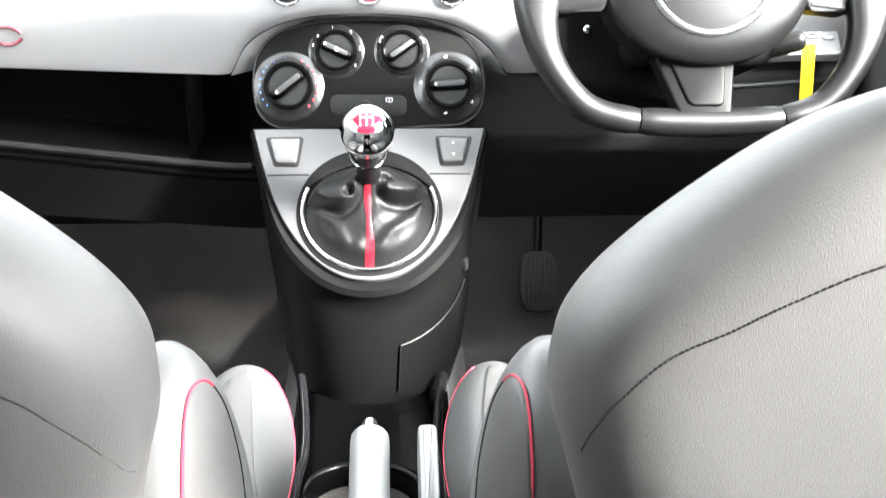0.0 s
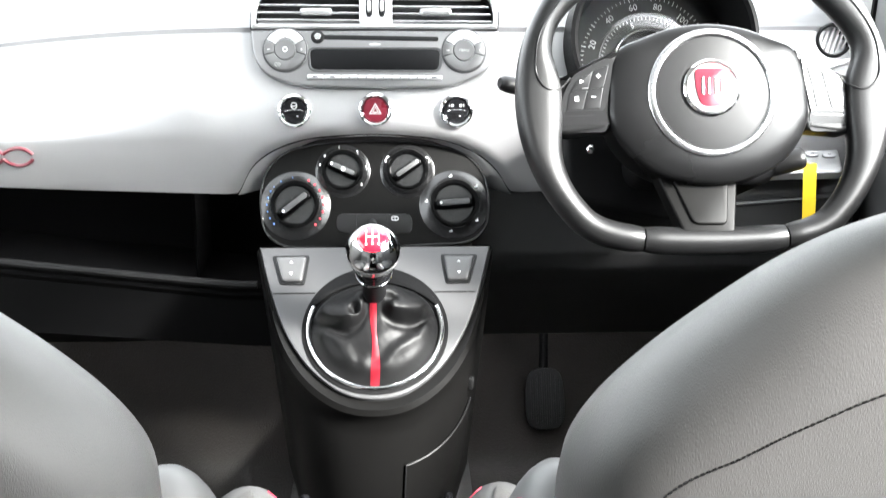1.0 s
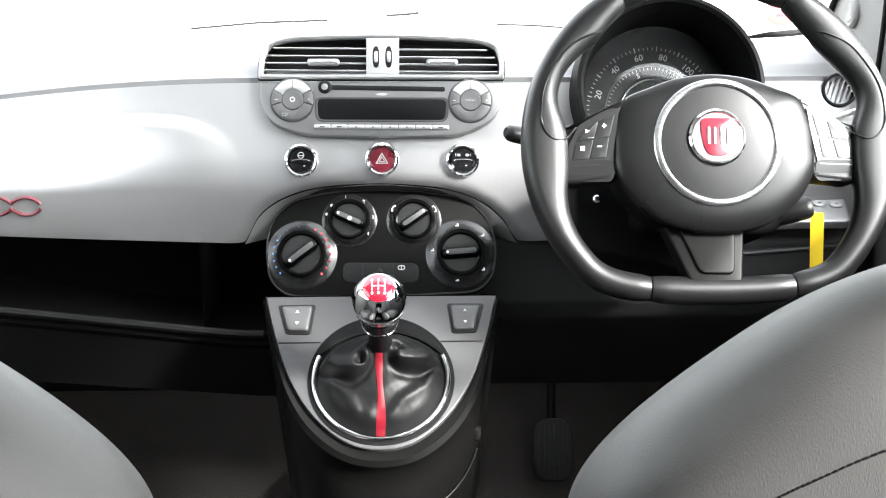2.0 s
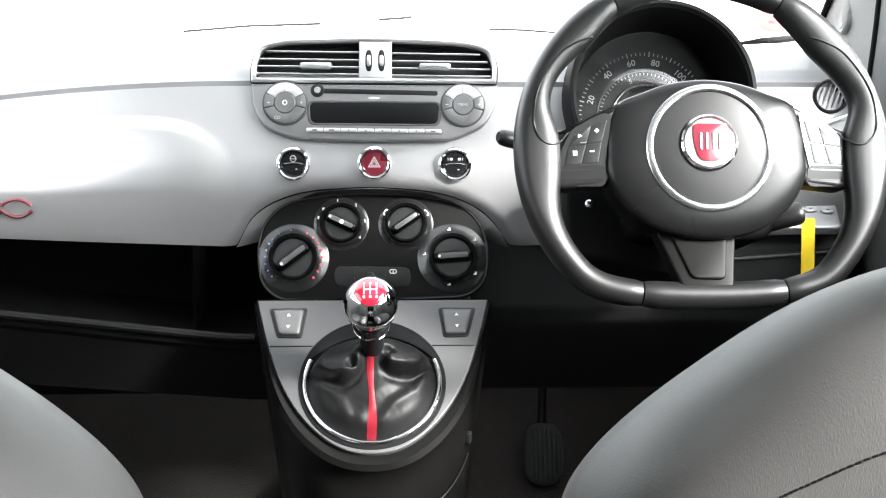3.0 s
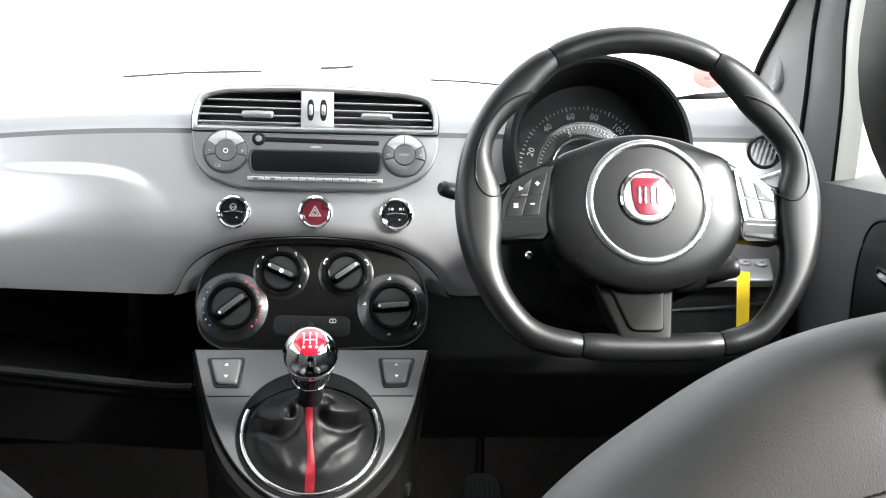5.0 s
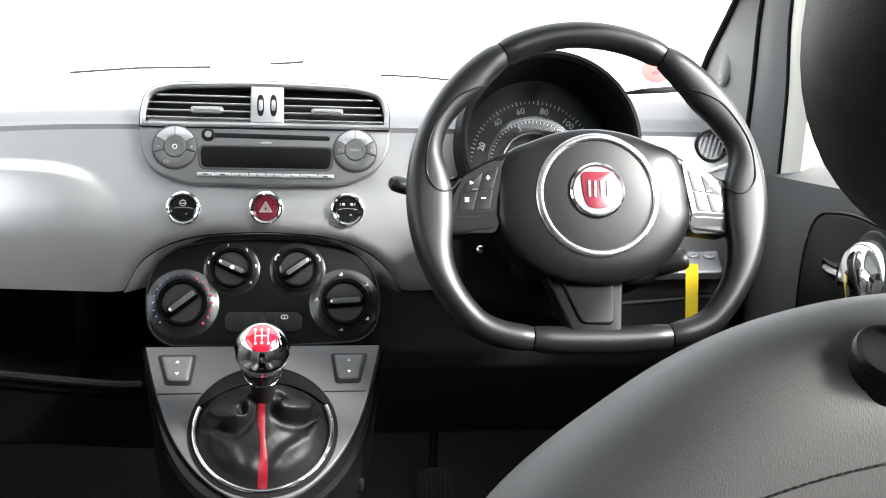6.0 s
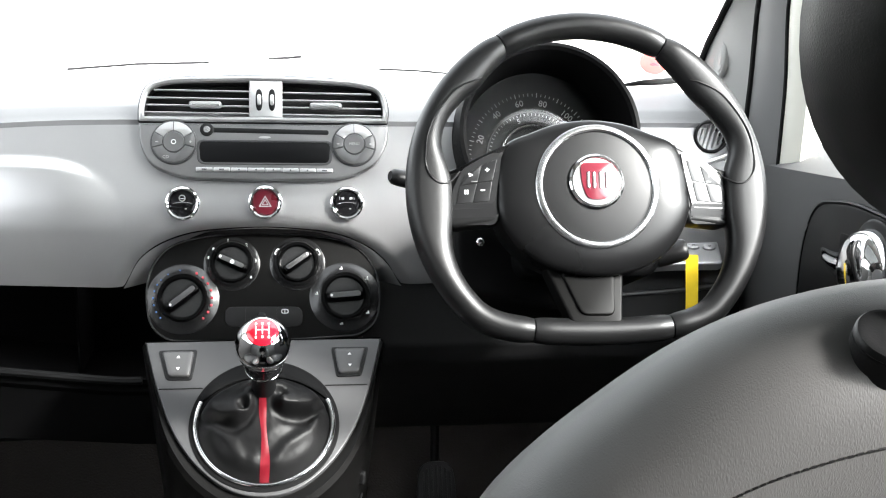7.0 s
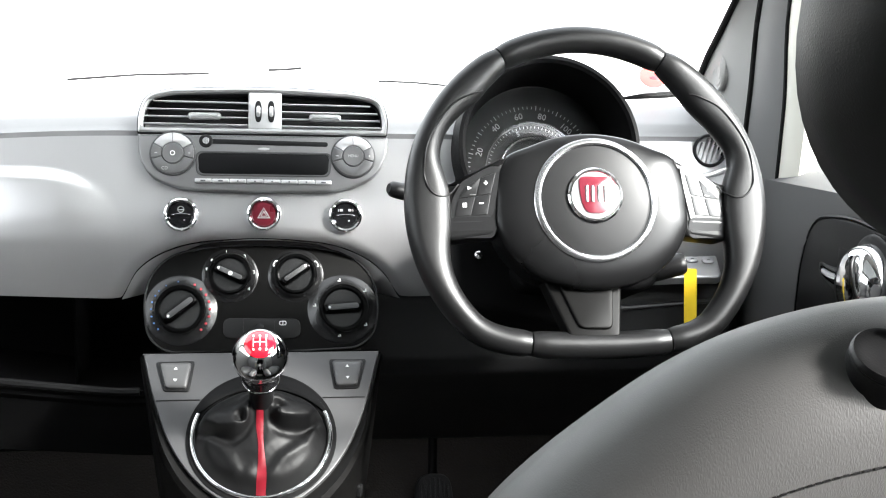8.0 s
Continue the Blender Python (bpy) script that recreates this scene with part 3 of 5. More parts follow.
badge = part("badge", lathe([(0.0285, -0.001), (0.0285, 0.0022), (0.0268, 0.0036), (0.0248, 0.0036), (0.0240, 0.0026)], BADGE, 56, caps=(True, False)), CHROME, wheel, "chrome-rimmed round badge")
part("badge_field", lathe([(0.0243, 0.001), (0.0243, 0.0026), (0.015, 0.0031), (0.004, 0.0033)], BADGE, 48), RADIO, badge, "brushed silver badge field")
shield = rounded([(-0.017, 0.019), (-0.0165, -0.002), (-0.011, -0.019), (0.011, -0.019), (0.0165, -0.002), (0.017, 0.019)], [0.006, 0.01, 0.008, 0.008, 0.01, 0.006])
part("badge_shield", slab(shield, BADGE, 0.002, 0.0042, 0.0006), RED, badge, "dark red shield of the badge")
for x in (-0.0095, -0.0035, 0.003, 0.0095):
    part("badge_bar", box(BADGE @ pose(x, 0.001, 0.0045), 0.0026, 0.017, 0.0014, 0.0004), CHROME, badge)
part("airbag_mark", box(HUBM @ pose(0.0, -0.079, 0.0150, -18), 0.030, 0.006, 0.0016, 0.0004), PANEL, wheel)


for s in (-1, 1):
    # each spoke falls away a little from the hub
    SPOKES = HUBM @ pose(0.10 * s, 0, -0.0020, 0, 9 * s, 0) @ Matrix.Translation((-0.10 * s, 0, 0))
    f = lambda pts: [(x * s, y) for x, y in pts] if s > 0 else [(x * s, y) for x, y in pts][::-1]
    # the leather arm between rim and hub, under the buttons
    arm = [(0.156, 0.016), (0.144, 0.0150), (0.128, 0.0205), (0.104, 0.0320), (0.083, 0.0420), (0.078, 0.0), (0.098, -0.042), (0.128, -0.044), (0.150, -0.046), (0.158, -0.02)]
    part("spoke", slab(rounded(f(arm), [0.004, 0.008, 0.01, 0.01, 0.002, 0.002, 0.002, 0.01, 0.01, 0.01], 4), SPOKES, -0.016, 0.0105, 0.0055, 4), RIMLEATHER, wheel, "black leather spoke")
    line = [(0.1100, 0.1085), (0.1215, 0.1050), (0.1415, 0.0940), (0.1590, 0.0720), (0.1700, 0.0490), (0.1735, 0.0250), (0.1705, 0.0080), (0.1610, -0.0015), (0.1490, -0.0005), (0.1370, 0.0120)]
    part("pad_seam", tube([rim_top(x * s + RIMX * 0.4, y) for x, y in [tuple(p) for p in smooth_curve(line, 6)]], 0.0010, 6), BLACK, wheel)
    block = [(0.0950, 0.0305), (0.111, 0.0245), (0.1320, 0.0130), (0.1415, -0.005), (0.1450, -0.0225), (0.1440, -0.0255), (0.1045, -0.0250), (0.0985, 0.006)]
    keys = part("key_block", slab(rounded(f(block), [0.002, 0.012, 0.012, 0.01, 0.004, 0.003, 0.002, 0.01], 4), SPOKES, -0.010, 0.0125, 0.002, 3), GLOSSKEY, wheel, "satin black block of thumb buttons")
    lip = [(0.1045, -0.0262), (0.1442, -0.0262), (0.1445, -0.0330), (0.134, -0.0390), (0.1045, -0.0400)]
    part("block_lip", slab(rounded(f(lip), [0.002, 0.002, 0.005, 0.008, 0.003], 4), SPOKES @ pose(0, -0.0262, 0.0125, 12) @ Matrix.Translation((0, 0.0262, -0.0125)), -0.010, 0.0125, 0.004, 4), GLOSSKEY, keys, "black lip under the buttons")
    # four flush keys that fill the block
    grid = {(0, 0): (0.0975, 0.0205), (1, 0): (0.1135, 0.0150), (2, 0): (0.1305, 0.0052), (0, 1): (0.1035, -0.0025), (1, 1): (0.1190, -0.0045), (2, 1): (0.1370, -0.0065), (0, 2): (0.1075, -0.0238), (1, 2): (0.1243, -0.0245), (2, 2): (0.1415, -0.0255)}
    for i in (0, 1):
        for j in (0, 1):
            q = [Vector(grid[k]) + Vector((0.0, 0.0035)) for k in ((i, j), (i, j + 1), (i + 1, j + 1), (i + 1, j))]
            mid = sum(q, Vector((0, 0))) / 4
            q = [mid + (v - mid) * 0.972 for v in q]
            k = part("key", slab(rounded(f([tuple(v) for v in q]), 0.0016, 3), SPOKES, 0.011, 0.0132, 0.0004, 2), GLOSSKEY, keys)
            m_ = SPOKES @ pose(mid.x * s, mid.y + 0.002, 0.0135)
            mark_size = 0.0044
            if (i, j) == (0, 0):
                part("key_mark", box(m_, mark_size, 0.0011, 0.0005, 0.0001), WHITE, k)
                part("key_mark", box(m_, 0.0011, mark_size, 0.0005, 0.0001), WHITE, k)
            elif (i, j) == (0, 1):
                part("key_mark", box(m_, mark_size, 0.0012, 0.0005, 0.0001), WHITE, k)
            elif (i, j) == (1, 0):
                part("key_mark", slab([(-0.002, -0.002), (0.0022, 0.0), (-0.002, 0.002)], m_, -0.0002, 0.0003, 0.0001), WHITE, k)
                part("key_mark", box(m_ @ pose(-0.003 * s, -0.007, 0), 0.006, 0.0012, 0.0004, 0.0001), RADIO, k)
            else:
                for dx, dy in ((-0.0011, -0.0013), (0.0013, -0.0013), (-0.0011, 0.0013), (0.0013, 0.0013)):
                    part("key_mark", box(m_ @ pose(dx, dy, 0), 0.0018, 0.002, 0.0005, 0.0001), WHITE, k)
LOWSP = HUBM @ pose(0, -0.085, -0.004, -15.5) @ Matrix.Translation((0, 0.085, 0))
part("lower_spoke", slab(rounded([(-0.053, -0.080), (-0.0245, -0.161), (0.0205, -0.162), (0.0315, -0.082)], [0.004, 0.010, 0.008, 0.004], 5), LOWSP, -0.02, 0.0, 0.003, 3), CONSOLE, wheel, "charcoal lower spoke")
part("spoke_inlay", slab(rounded([(-0.037, -0.090), (-0.0195, -0.1395), (0.0145, -0.1405), (0.0205, -0.090)], 0.007, 5), LOWSP, -0.006, 0.0030, 0.002, 3), CONSOLE, wheel, "grey inlay of the lower spoke")

# steering column with its stalks, and the key
column = thing("steering_column", (0.345, 1.25, 0.84), "black steering column shroud with stalks", "steering column")
COL = plane_at((0.345, 1.155, 0.935), 23)
part("shroud", slab(rounded([(-0.075, -0.075), (0.085, -0.075), (0.085, 0.05), (-0.075, 0.05)], 0.025, 5), COL, -0.19, -0.045, 0.012, 3), SOFTBLACK, column, "matt black column shroud")
part("shroud_wing", slab(rounded([(-0.136, -0.085), (-0.02, -0.108), (0.03, -0.108), (0.03, 0.02), (-0.136, 0.018)], 0.02, 5), COL, -0.20, -0.0865, 0.008, 3), SOFTBLACK, column, "matt black lower column trim")
def stalk(pts, name, label, k=1.0):
    o = part(name, tube(smooth_curve(pts, 5), [0.0085 * k] * 6 + [0.0125 * k] * (len(smooth_curve(pts, 5)) - 9) + [0.0120 * k, 0.0108 * k, 0.0070 * k], 20, flat=0.75), BLACK, column, label)
    return o
stalk([(0.27, 1.245, 0.925), (0.20, 1.24, 0.933), (0.160, 1.235, 0.940), (0.1365, 1.23, 0.946)], "stalk", "black indicator stalk")
wiper = [(0.405, 1.25, 0.838), (0.430, 1.244, 0.845), (0.458, 1.238, 0.855), (0.4785, 1.234, 0.8605)]
part("stalk", tube(smooth_curve(wiper, 5), [0.0115] * 3 + [0.013] * 3 + [0.0145, 0.0155, 0.0160, 0.0162, 0.0162, 0.0160, 0.0157, 0.0152, 0.0143, 0.0115][-(len(smooth_curve(wiper, 5)) - 6):], 24, flat=0.82), BLACK, column, "thick black wiper stalk")
part("stud", lathe([(0.0045, -0.004), (0.0045, 0.002), (0.003, 0.0035), (0.001, 0.004)], plane_at((0.236, 1.22, 0.874), 20), 14), SATIN, column, "small bright stud")
key = thing("ignition_key", (0.47, 1.24, 0.835), "ignition key with a yellow paper tag in the lock", "key")
part("key_head", box(pose(0.474, 1.256, 0.852, 90, 25, 10), 0.022, 0.018, 0.007, 0.003), BLACK, key, "black key head")
TAGM = look((0.489, 1.235, 0.806), (0.05, 0.0, 1.12)) @ pose(0, 0, 0, 0, 0, -4)
part("tag", box(TAGM, 0.0142, 0.092, 0.0012, 0.002), YELLOW, key, "yellow paper tag")

# ---- instrument cluster ----
cluster = thing("instrument_cluster", (0.345, 1.42, 0.86), "round instrument cluster under a black hood", "instrument cluster")
part("hood", lathe([(0.1135, -0.10), (0.1135, 0.03), (0.1125, 0.036), (0.108, 0.037), (0.104, 0.033), (0.098, -0.03), (0.096, -0.055)], CLU, 80, caps=(False, False)), SOFTBLACK, cluster, "matt black round hood")
part("dial_face", lathe([(0.0975, -0.058), (0.0975, -0.053), (0.05, -0.053), (0.01, -0.053)], CLU, 72), BLACK, cluster, "black dial face")
part("lens", lathe([(0.098, -0.038), (0.086, -0.031), (0.068, -0.0235), (0.046, -0.0175), (0.024, -0.0140), (0.008, -0.0130)], CLU @ pose(0, 0, 0, -6, 0, 0), 64, caps=(False, True)), LENS, cluster, "clear curved lens")

# ---- gear lever ----
RC = -0.083
lever = thing("gear_lever", (0, 1.21, 0.66), "gear lever with a chrome ball knob and black leather gaiter", "gear lever")
GEAR = FACE @ Matrix.Translation((0.0, RC, 0.0))
def ring_arc(a0, a1, r, lift, thick):
    """A rounded arc of the gaiter's frame."""
    return tube([GEAR @ Vector((r * math.cos(a), r * math.sin(a), lift)) for a in spread(radians(a0), radians(a1), 64)], thick, 14, up=GEAR.to_3x3() @ Vector((0, 0, 1)))


# chrome only where the ring shows bright; black stands in for its shaded part
part("gaiter_ring", ring_arc(158, 382, 0.0752, 0.0026, 0.0030), CHROME, lever, "chrome arc round the gaiter")
def shade_crescent():
    """A broad black crescent for the ring's shaded upper part, thinning out towards both ends."""
    arc = spread(radians(22), radians(158), 40)
    outer = [(0.0775 * math.cos(a), 0.0775 * math.sin(a)) for a in arc]
    inner = [((0.0752 - 0.0155 * math.sin((a - arc[0]) / (arc[-1] - arc[0]) * math.pi) ** 0.8) * math.cos(a), (0.0752 - 0.0155 * math.sin((a - arc[0]) / (arc[-1] - arc[0]) * math.pi) ** 0.8) * math.sin(a)) for a in arc]
    return slab(outer + inner[::-1], GEAR, -0.004, 0.0042, 0.0008)
part("ring_shade", shade_crescent(), SOFTBLACK, lever, "black crescent for the shaded upper part of the gaiter ring")
KNOB = Vector((0.0, 1.155, 0.7825))
BASE = GEAR @ Vector((0, 0.02, 0.022))


SHAFT = Vector((0.0, 0.022))
LEAN = (GEAR.inverted() @ KNOB - Vector((0, 0.02, 0.022)))
FOLD_L = ((-0.0725, 0.016), (-0.066, 0.006), (-0.050, -0.006), (-0.034, -0.012), (-0.018, -0.008), (-0.008, 0.002), (0.0, 0.010))
FOLD_R = ((0.0, 0.010), (0.007, 0.002), (0.022, -0.004), (0.038, -0.003), (0.052, 0.003), (0.060, 0.012), (0.0725, 0.026))


def gaiter_height(x, y):
    """The slack leather over its ring: a low tent with a pouch on both sides of the shaft and creases running down the skirt."""
    r = min(1.0, math.hypot(x, y) / (0.0725 - 0.0135 * max(0.0, y / max(1e-6, math.hypot(x, y))) ** 1.5))
    rim = 1 - r ** 9
    z = 0.031 * (1 - r ** 2.6) + 0.004 * math.exp(-((r - 0.86) / 0.12) ** 2) * (1 - r ** 8)
    d = math.hypot(x, y - SHAFT.y)
    z += 0.030 * math.exp(-(d / 0.0165) ** 2)
    for line, s, high in ((FOLD_L, -1, 0.0185), (FOLD_R, 1, 0.0200)):
        over = y - flow(x, line) if s * x > -0.001 else -1
        w = step(s * x, 0.006, 0.022) * rim
        z += high * w * step(over, -0.0025, 0.0050) * (1 - 0.85 * step(over, 0.008, 0.060))
        z -= 0.0035 * w * math.exp(-((over + 0.006) / 0.005) ** 2)
    # creases: a ridge with a hollow along its side
    for line, high, wide, side in (([(0.003, -0.066), (0.024, -0.040), (0.050, -0.020), (0.062, 0.004)], 0.0034, 0.0062, 1), ([(-0.060, -0.004), (-0.046, -0.020), (-0.034, -0.036), (-0.022, -0.058)], 0.0030, 0.0058, 1), ([(-0.008, -0.064), (-0.020, -0.040), (-0.030, -0.022)], 0.0012, 0.0055, -1)):
        e, t = along(x, y, line)
        w = rim * step(t, 0.0, 0.15) * (1 - step(t, 0.85, 1.0))
        z += w * high * (math.exp(-(e / wide) ** 2) - 0.75 * math.exp(-((e - side * wide * 2.0) / (wide * 1.1)) ** 2))
    # puckered hollows beside the shaft, and small wrinkles on the pouches
    z -= 0.013 * math.exp(-((x + 0.0215) / 0.0055) ** 2 - ((y - 0.001) / 0.0065) ** 2)
    z += 0.005 * math.exp(-((x + 0.0150) / 0.004) ** 2 - ((y - 0.004) / 0.006) ** 2)
    z -= 0.010 * math.exp(-((x - 0.0190) / 0.0060) ** 2 - ((y - 0.014) / 0.0050) ** 2)
    z += rim * 0.0007 * noise.noise(Vector((x * 55, y * 55, 3.1))) + rim * 0.0003 * noise.noise(Vector((x * 190 + y * 60, y * 120, 1.7)))
    return z


def gaiter_at(x, y, lift=0.0):
    z = gaiter_height(x, y) + lift
    k = max(0.0, z - 0.034) / LEAN.z
    return GEAR @ Vector((x + LEAN.x * k, y + LEAN.y * k, z))


def gaiter():
    bm = bmesh.new()
    rings = []
    n, m = 168, 84
    for i in range(m + 1):
        t = 1 - 0.86 * i / m
        ring = []
        for j in range(n):
            a = 2 * math.pi * j / n
            q = 0.0725 - 0.0135 * max(0.0, math.sin(a)) ** 1.5
            ex, ey = q * math.cos(a), q * math.sin(a)
            ring.append(gaiter_at(ex * t, SHAFT.y * (1 - t) + ey * t))
        rings.append(ring)
    loft(bm, rings, caps=(False, True))
    return bm


gaiter_ob = part("gaiter", gaiter(), GAITER, lever, "creased black leather gaiter", sharp=80)


def gaiter_stripe():
    bm = bmesh.new()
    rows = []
    for i in range(41):
        t = i / 40
        y = -0.0722 + (SHAFT.y - 0.0100 + 0.0722) * t
        half = 0.0050 - 0.0016 * min(1.0, t * 1.6) + 0.0006 * math.sin(9 * t)
        x0 = -0.0004 + 0.0012 * math.sin(5.5 * t)
        rows.append([gaiter_at(x0 + d * half, y, 0.0013 - 0.0008 * abs(d)) for d in (-1, -0.6, 0, 0.6, 1)])
    loft(bm, rows, closed=False, caps=(False, False))
    bmesh.ops.solidify(bm, geom=bm.faces[:], thickness=0.001)
    return bm


part("stripe", gaiter_stripe(), REDLEATHER, gaiter_ob, "red leather stripe down the gaiter")
axis = (KNOB - BASE).normalized()
STICK = Matrix.Translation(KNOB) @ axis.to_track_quat("Z", "Y").to_matrix().to_4x4()
part("shaft", lathe([(0.0135, -0.085), (0.0130, -0.066), (0.0120, -0.05), (0.0115, -0.036)], STICK, 28), BLACK, lever, "black shaft sleeve")
# black stands in for the dark reflection in the collar's chrome
collar = part("collar", lathe([(0.0150, -0.047), (0.0185, -0.042), (0.0200, -0.036), (0.0200, -0.024)], STICK, 36), GLOSS, lever, "chrome collar coloured gloss black for its dark reflection")
part("lip", tube([STICK @ Vector((0.0190 * math.cos(a), 0.0190 * math.sin(a), -0.0405)) for a in spread(0, 2 * math.pi, 49)[:-1]], 0.0012, 8, closed=True), CHROME, collar, "thin chrome lip")
ball = [(0.0290 * math.cos(radians(a)), 0.0290 * math.sin(radians(a))) for a in range(-58, 62, 6)]
knob = part("knob", lathe(ball, STICK, 56), CHROME, lever, "polished chrome ball knob")
TOP = Matrix.Translation(KNOB) @ (Vector((0, -0.66, 0.75))).normalized().to_track_quat("Z", "Y").to_matrix().to_4x4()
part("cap", lathe([(0.0158, 0.0225), (0.0162, 0.0247)] + [(0.0296 * math.sin(radians(a)), 0.0296 * math.cos(radians(a))) for a in (33, 28, 23, 18, 13, 7, 2)], TOP, 48), REDCAP, knob, "red cap with the shift pattern", sharp=70)
part("shaft_stripe", tube([STICK @ Vector((0, 0, -0.080)) + Vector((0, -0.0122, 0)), STICK @ Vector((0, 0, -0.047)) + Vector((0, -0.0112, 0))], 0.0024, 8), REDLEATHER, lever)

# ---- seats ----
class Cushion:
    """A swollen pad: an ellipsoid with a frame (a across, b up) on the side turned to the camera."""
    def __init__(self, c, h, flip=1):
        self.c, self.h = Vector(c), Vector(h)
        # fixed to face the camera's eye point: rearwards, up, a little towards the tunnel
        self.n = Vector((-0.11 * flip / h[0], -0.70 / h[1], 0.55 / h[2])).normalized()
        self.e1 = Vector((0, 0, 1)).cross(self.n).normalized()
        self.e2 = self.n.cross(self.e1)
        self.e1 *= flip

    def at(self, a, b, k=1.0):
        g = min(0.999, a * a + b * b)
        q = self.n * math.sqrt(1 - g) + self.e1 * a + self.e2 * b
        return self.c + Vector((q.x * self.h.x, q.y * self.h.y, q.z * self.h.z)) * k

    def mesh(self, n=40, m=22):
        bm = bmesh.new()
        rings = []
        for i in range(m + 1):
            g = math.pi * (0.02 + 0.96 * i / m)
            rings.append([self.c + Vector((self.h.x * math.sin(g) * math.cos(2 * math.pi * j / n), self.h.y * math.sin(g) * math.sin(2 * math.pi * j / n), self.h.z * math.cos(g))) for j in range(n)])
        loft(bm, rings)
        return bm

    def patch(self, loop, k=1.012):
        """A raised panel inside a loop of (a, b)."""
        ca = sum(p[0] for p in loop) / len(loop)
        cb = sum(p[1] for p in loop) / len(loop)
        bm = bmesh.new()
        rings = [[self.at(p[0], p[1], 0.99) for p in loop]]
        for f, kk in ((1.0, 1.002), (0.96, k), (0.8, k), (0.6, k), (0.4, k), (0.2, k), (0.03, k)):
            rings.append([self.at(ca + (p[0] - ca) * f, cb + (p[1] - cb) * f, kk) for p in loop])
        loft(bm, rings)
        return bm


def back_outline(fine=5):
    """The backrest's outline seen from behind, widest above its middle (x, z)."""
    half = [(0.0, 1.034), (0.045, 1.0325), (0.087, 1.027), (0.129, 1.014), (0.166, 0.993), (0.202, 0.962), (0.229, 0.934), (0.248, 0.908), (0.259, 0.883), (0.2615, 0.858), (0.258, 0.828), (0.246, 0.785), (0.230, 0.72), (0.215, 0.62), (0.195, 0.50), (0.12, 0.445)]
    pts = half + [(0.0, 0.44)] + [(-x, z) for x, z in half[:0:-1]]
    return [tuple(p) for p in smooth_curve(pts, fine, True)]


def seat(cx, s, name_label):
    """A front seat; s is +1 where its inner side faces -x."""
    st = thing("front_seat", (cx, 0.75, 0.30), name_label, "car seat", "front seats")
    zc = 0.80
    outline = back_outline()
    dense_edge = [p for p in back_outline(60) if p[0] > -0.001]
    def lean(z):
        return -0.30 * (z - 0.95)
    prof = ((-0.062, 0.090), (-0.061, 0.060), (-0.056, 0.036), (-0.047, 0.019), (-0.034, 0.008), (-0.014, 0.001), (0.012, 0.0), (0.036, 0.006), (0.052, 0.018), (0.062, 0.04), (0.066, 0.07))
    rings = []
    for d, ins in prof:
        ring = []
        for u, z in outline:
            w = zc + (z - zc) * (1 - ins / 0.25)
            ring.append((cx + u * (1 - ins / 0.267), 0.50 + lean(w) + d, w))
        rings.append(ring)
    bm = bmesh.new()
    loft(bm, rings)
    back = part("backrest", bm, VINYL, st, "dark grey grained backrest cover", sharp=60)

    def on_back(u, z, out=0.0):
        """The rear surface at a place of the backrest."""
        g = math.atan2(z - zc, abs(u))
        edge = max(dense_edge, key=lambda p: math.cos(math.atan2(p[1] - zc, p[0]) - g))
        k = min(1.0, math.hypot(u, z - zc) / math.hypot(edge[0], edge[1] - zc))
        ins = (1 - k) * 0.26
        d = table(ins, [(0.0, -0.004), (0.001, -0.014), (0.008, -0.034), (0.019, -0.047), (0.036, -0.056), (0.060, -0.061), (0.090, -0.062)])
        return Vector((cx + u, 0.50 + lean(z) + d - out, z))

    # the rear panel's edge: a flat arch over the back that runs out onto the sides
    arch = [(0.0, 0.985), (0.084, 0.971), (0.133, 0.955), (0.168, 0.934), (0.190, 0.918), (0.217, 0.897), (0.237, 0.866), (0.2445, 0.844), (0.2475, 0.822)]
    drop = 0.0 if s > 0 else 0.019
    arch = [(u, z - drop) for u, z in arch]
    full = [tuple(p) for p in smooth_curve([(-u, z) for u, z in arch[:0:-1]] + arch, 8)]
    m_ = len(full)
    if s < 0:
        part("seam", tube([on_back(u, z, 0.0001) for u, z in full], [0.0002 + 0.0003 * step(min(i, m_ - 1 - i), 0, 22) for i in range(m_)], 5), RUBBER, back)
    dense = [] if s < 0 else [tuple(p) for p in smooth_curve([(-u, z) for u, z in arch[:0:-1]] + arch, 36)]
    bm = bmesh.new()
    for i in range(0, len(dense) - 2, 3):
        tube([on_back(dense[j][0], dense[j][1] + 0.0032, 0.0002) for j in (i, i + 2)], 0.00065, 4, bm)
    if dense:
        part("stitching", bm, PANEL, back, "dark stitching along the seam")
    else:
        bm.free()

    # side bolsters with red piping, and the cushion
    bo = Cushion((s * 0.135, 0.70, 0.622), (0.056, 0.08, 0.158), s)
    bol = part("back_bolster", bo.mesh(), VINYL2, st, "grey side bolster of the backrest", sharp=70)
    # panel and piping loops are laid out as the camera sees the pad
    tip = [(-0.86, -0.35), (-0.87, 0.0), (-0.85, 0.28), (-0.74, 0.56), (-0.59, 0.70), (-0.44, 0.72), (-0.29, 0.62), (-0.19, 0.35), (-0.13, 0.0), (-0.08, -0.4)]
    curve = [tuple(p) for p in smooth_curve(tip, 6)]
    part("side_panel", bo.patch(curve + [(-0.3, -0.5), (-0.65, -0.5)]), VINYL, bol, "dark grey panel of the bolster", sharp=70)
    k = len(curve) * 45 // 100
    part("piping", tube([bo.at(a, b, 1.008) for a, b in curve[k:]], 0.0010, 6), REDTHREAD, bol, "red piping round the bolster panel")
    part("seam", tube([bo.at(a, b, 1.006) for a, b in curve[:k + 1]], 0.0009, 6), RUBBER, bol)
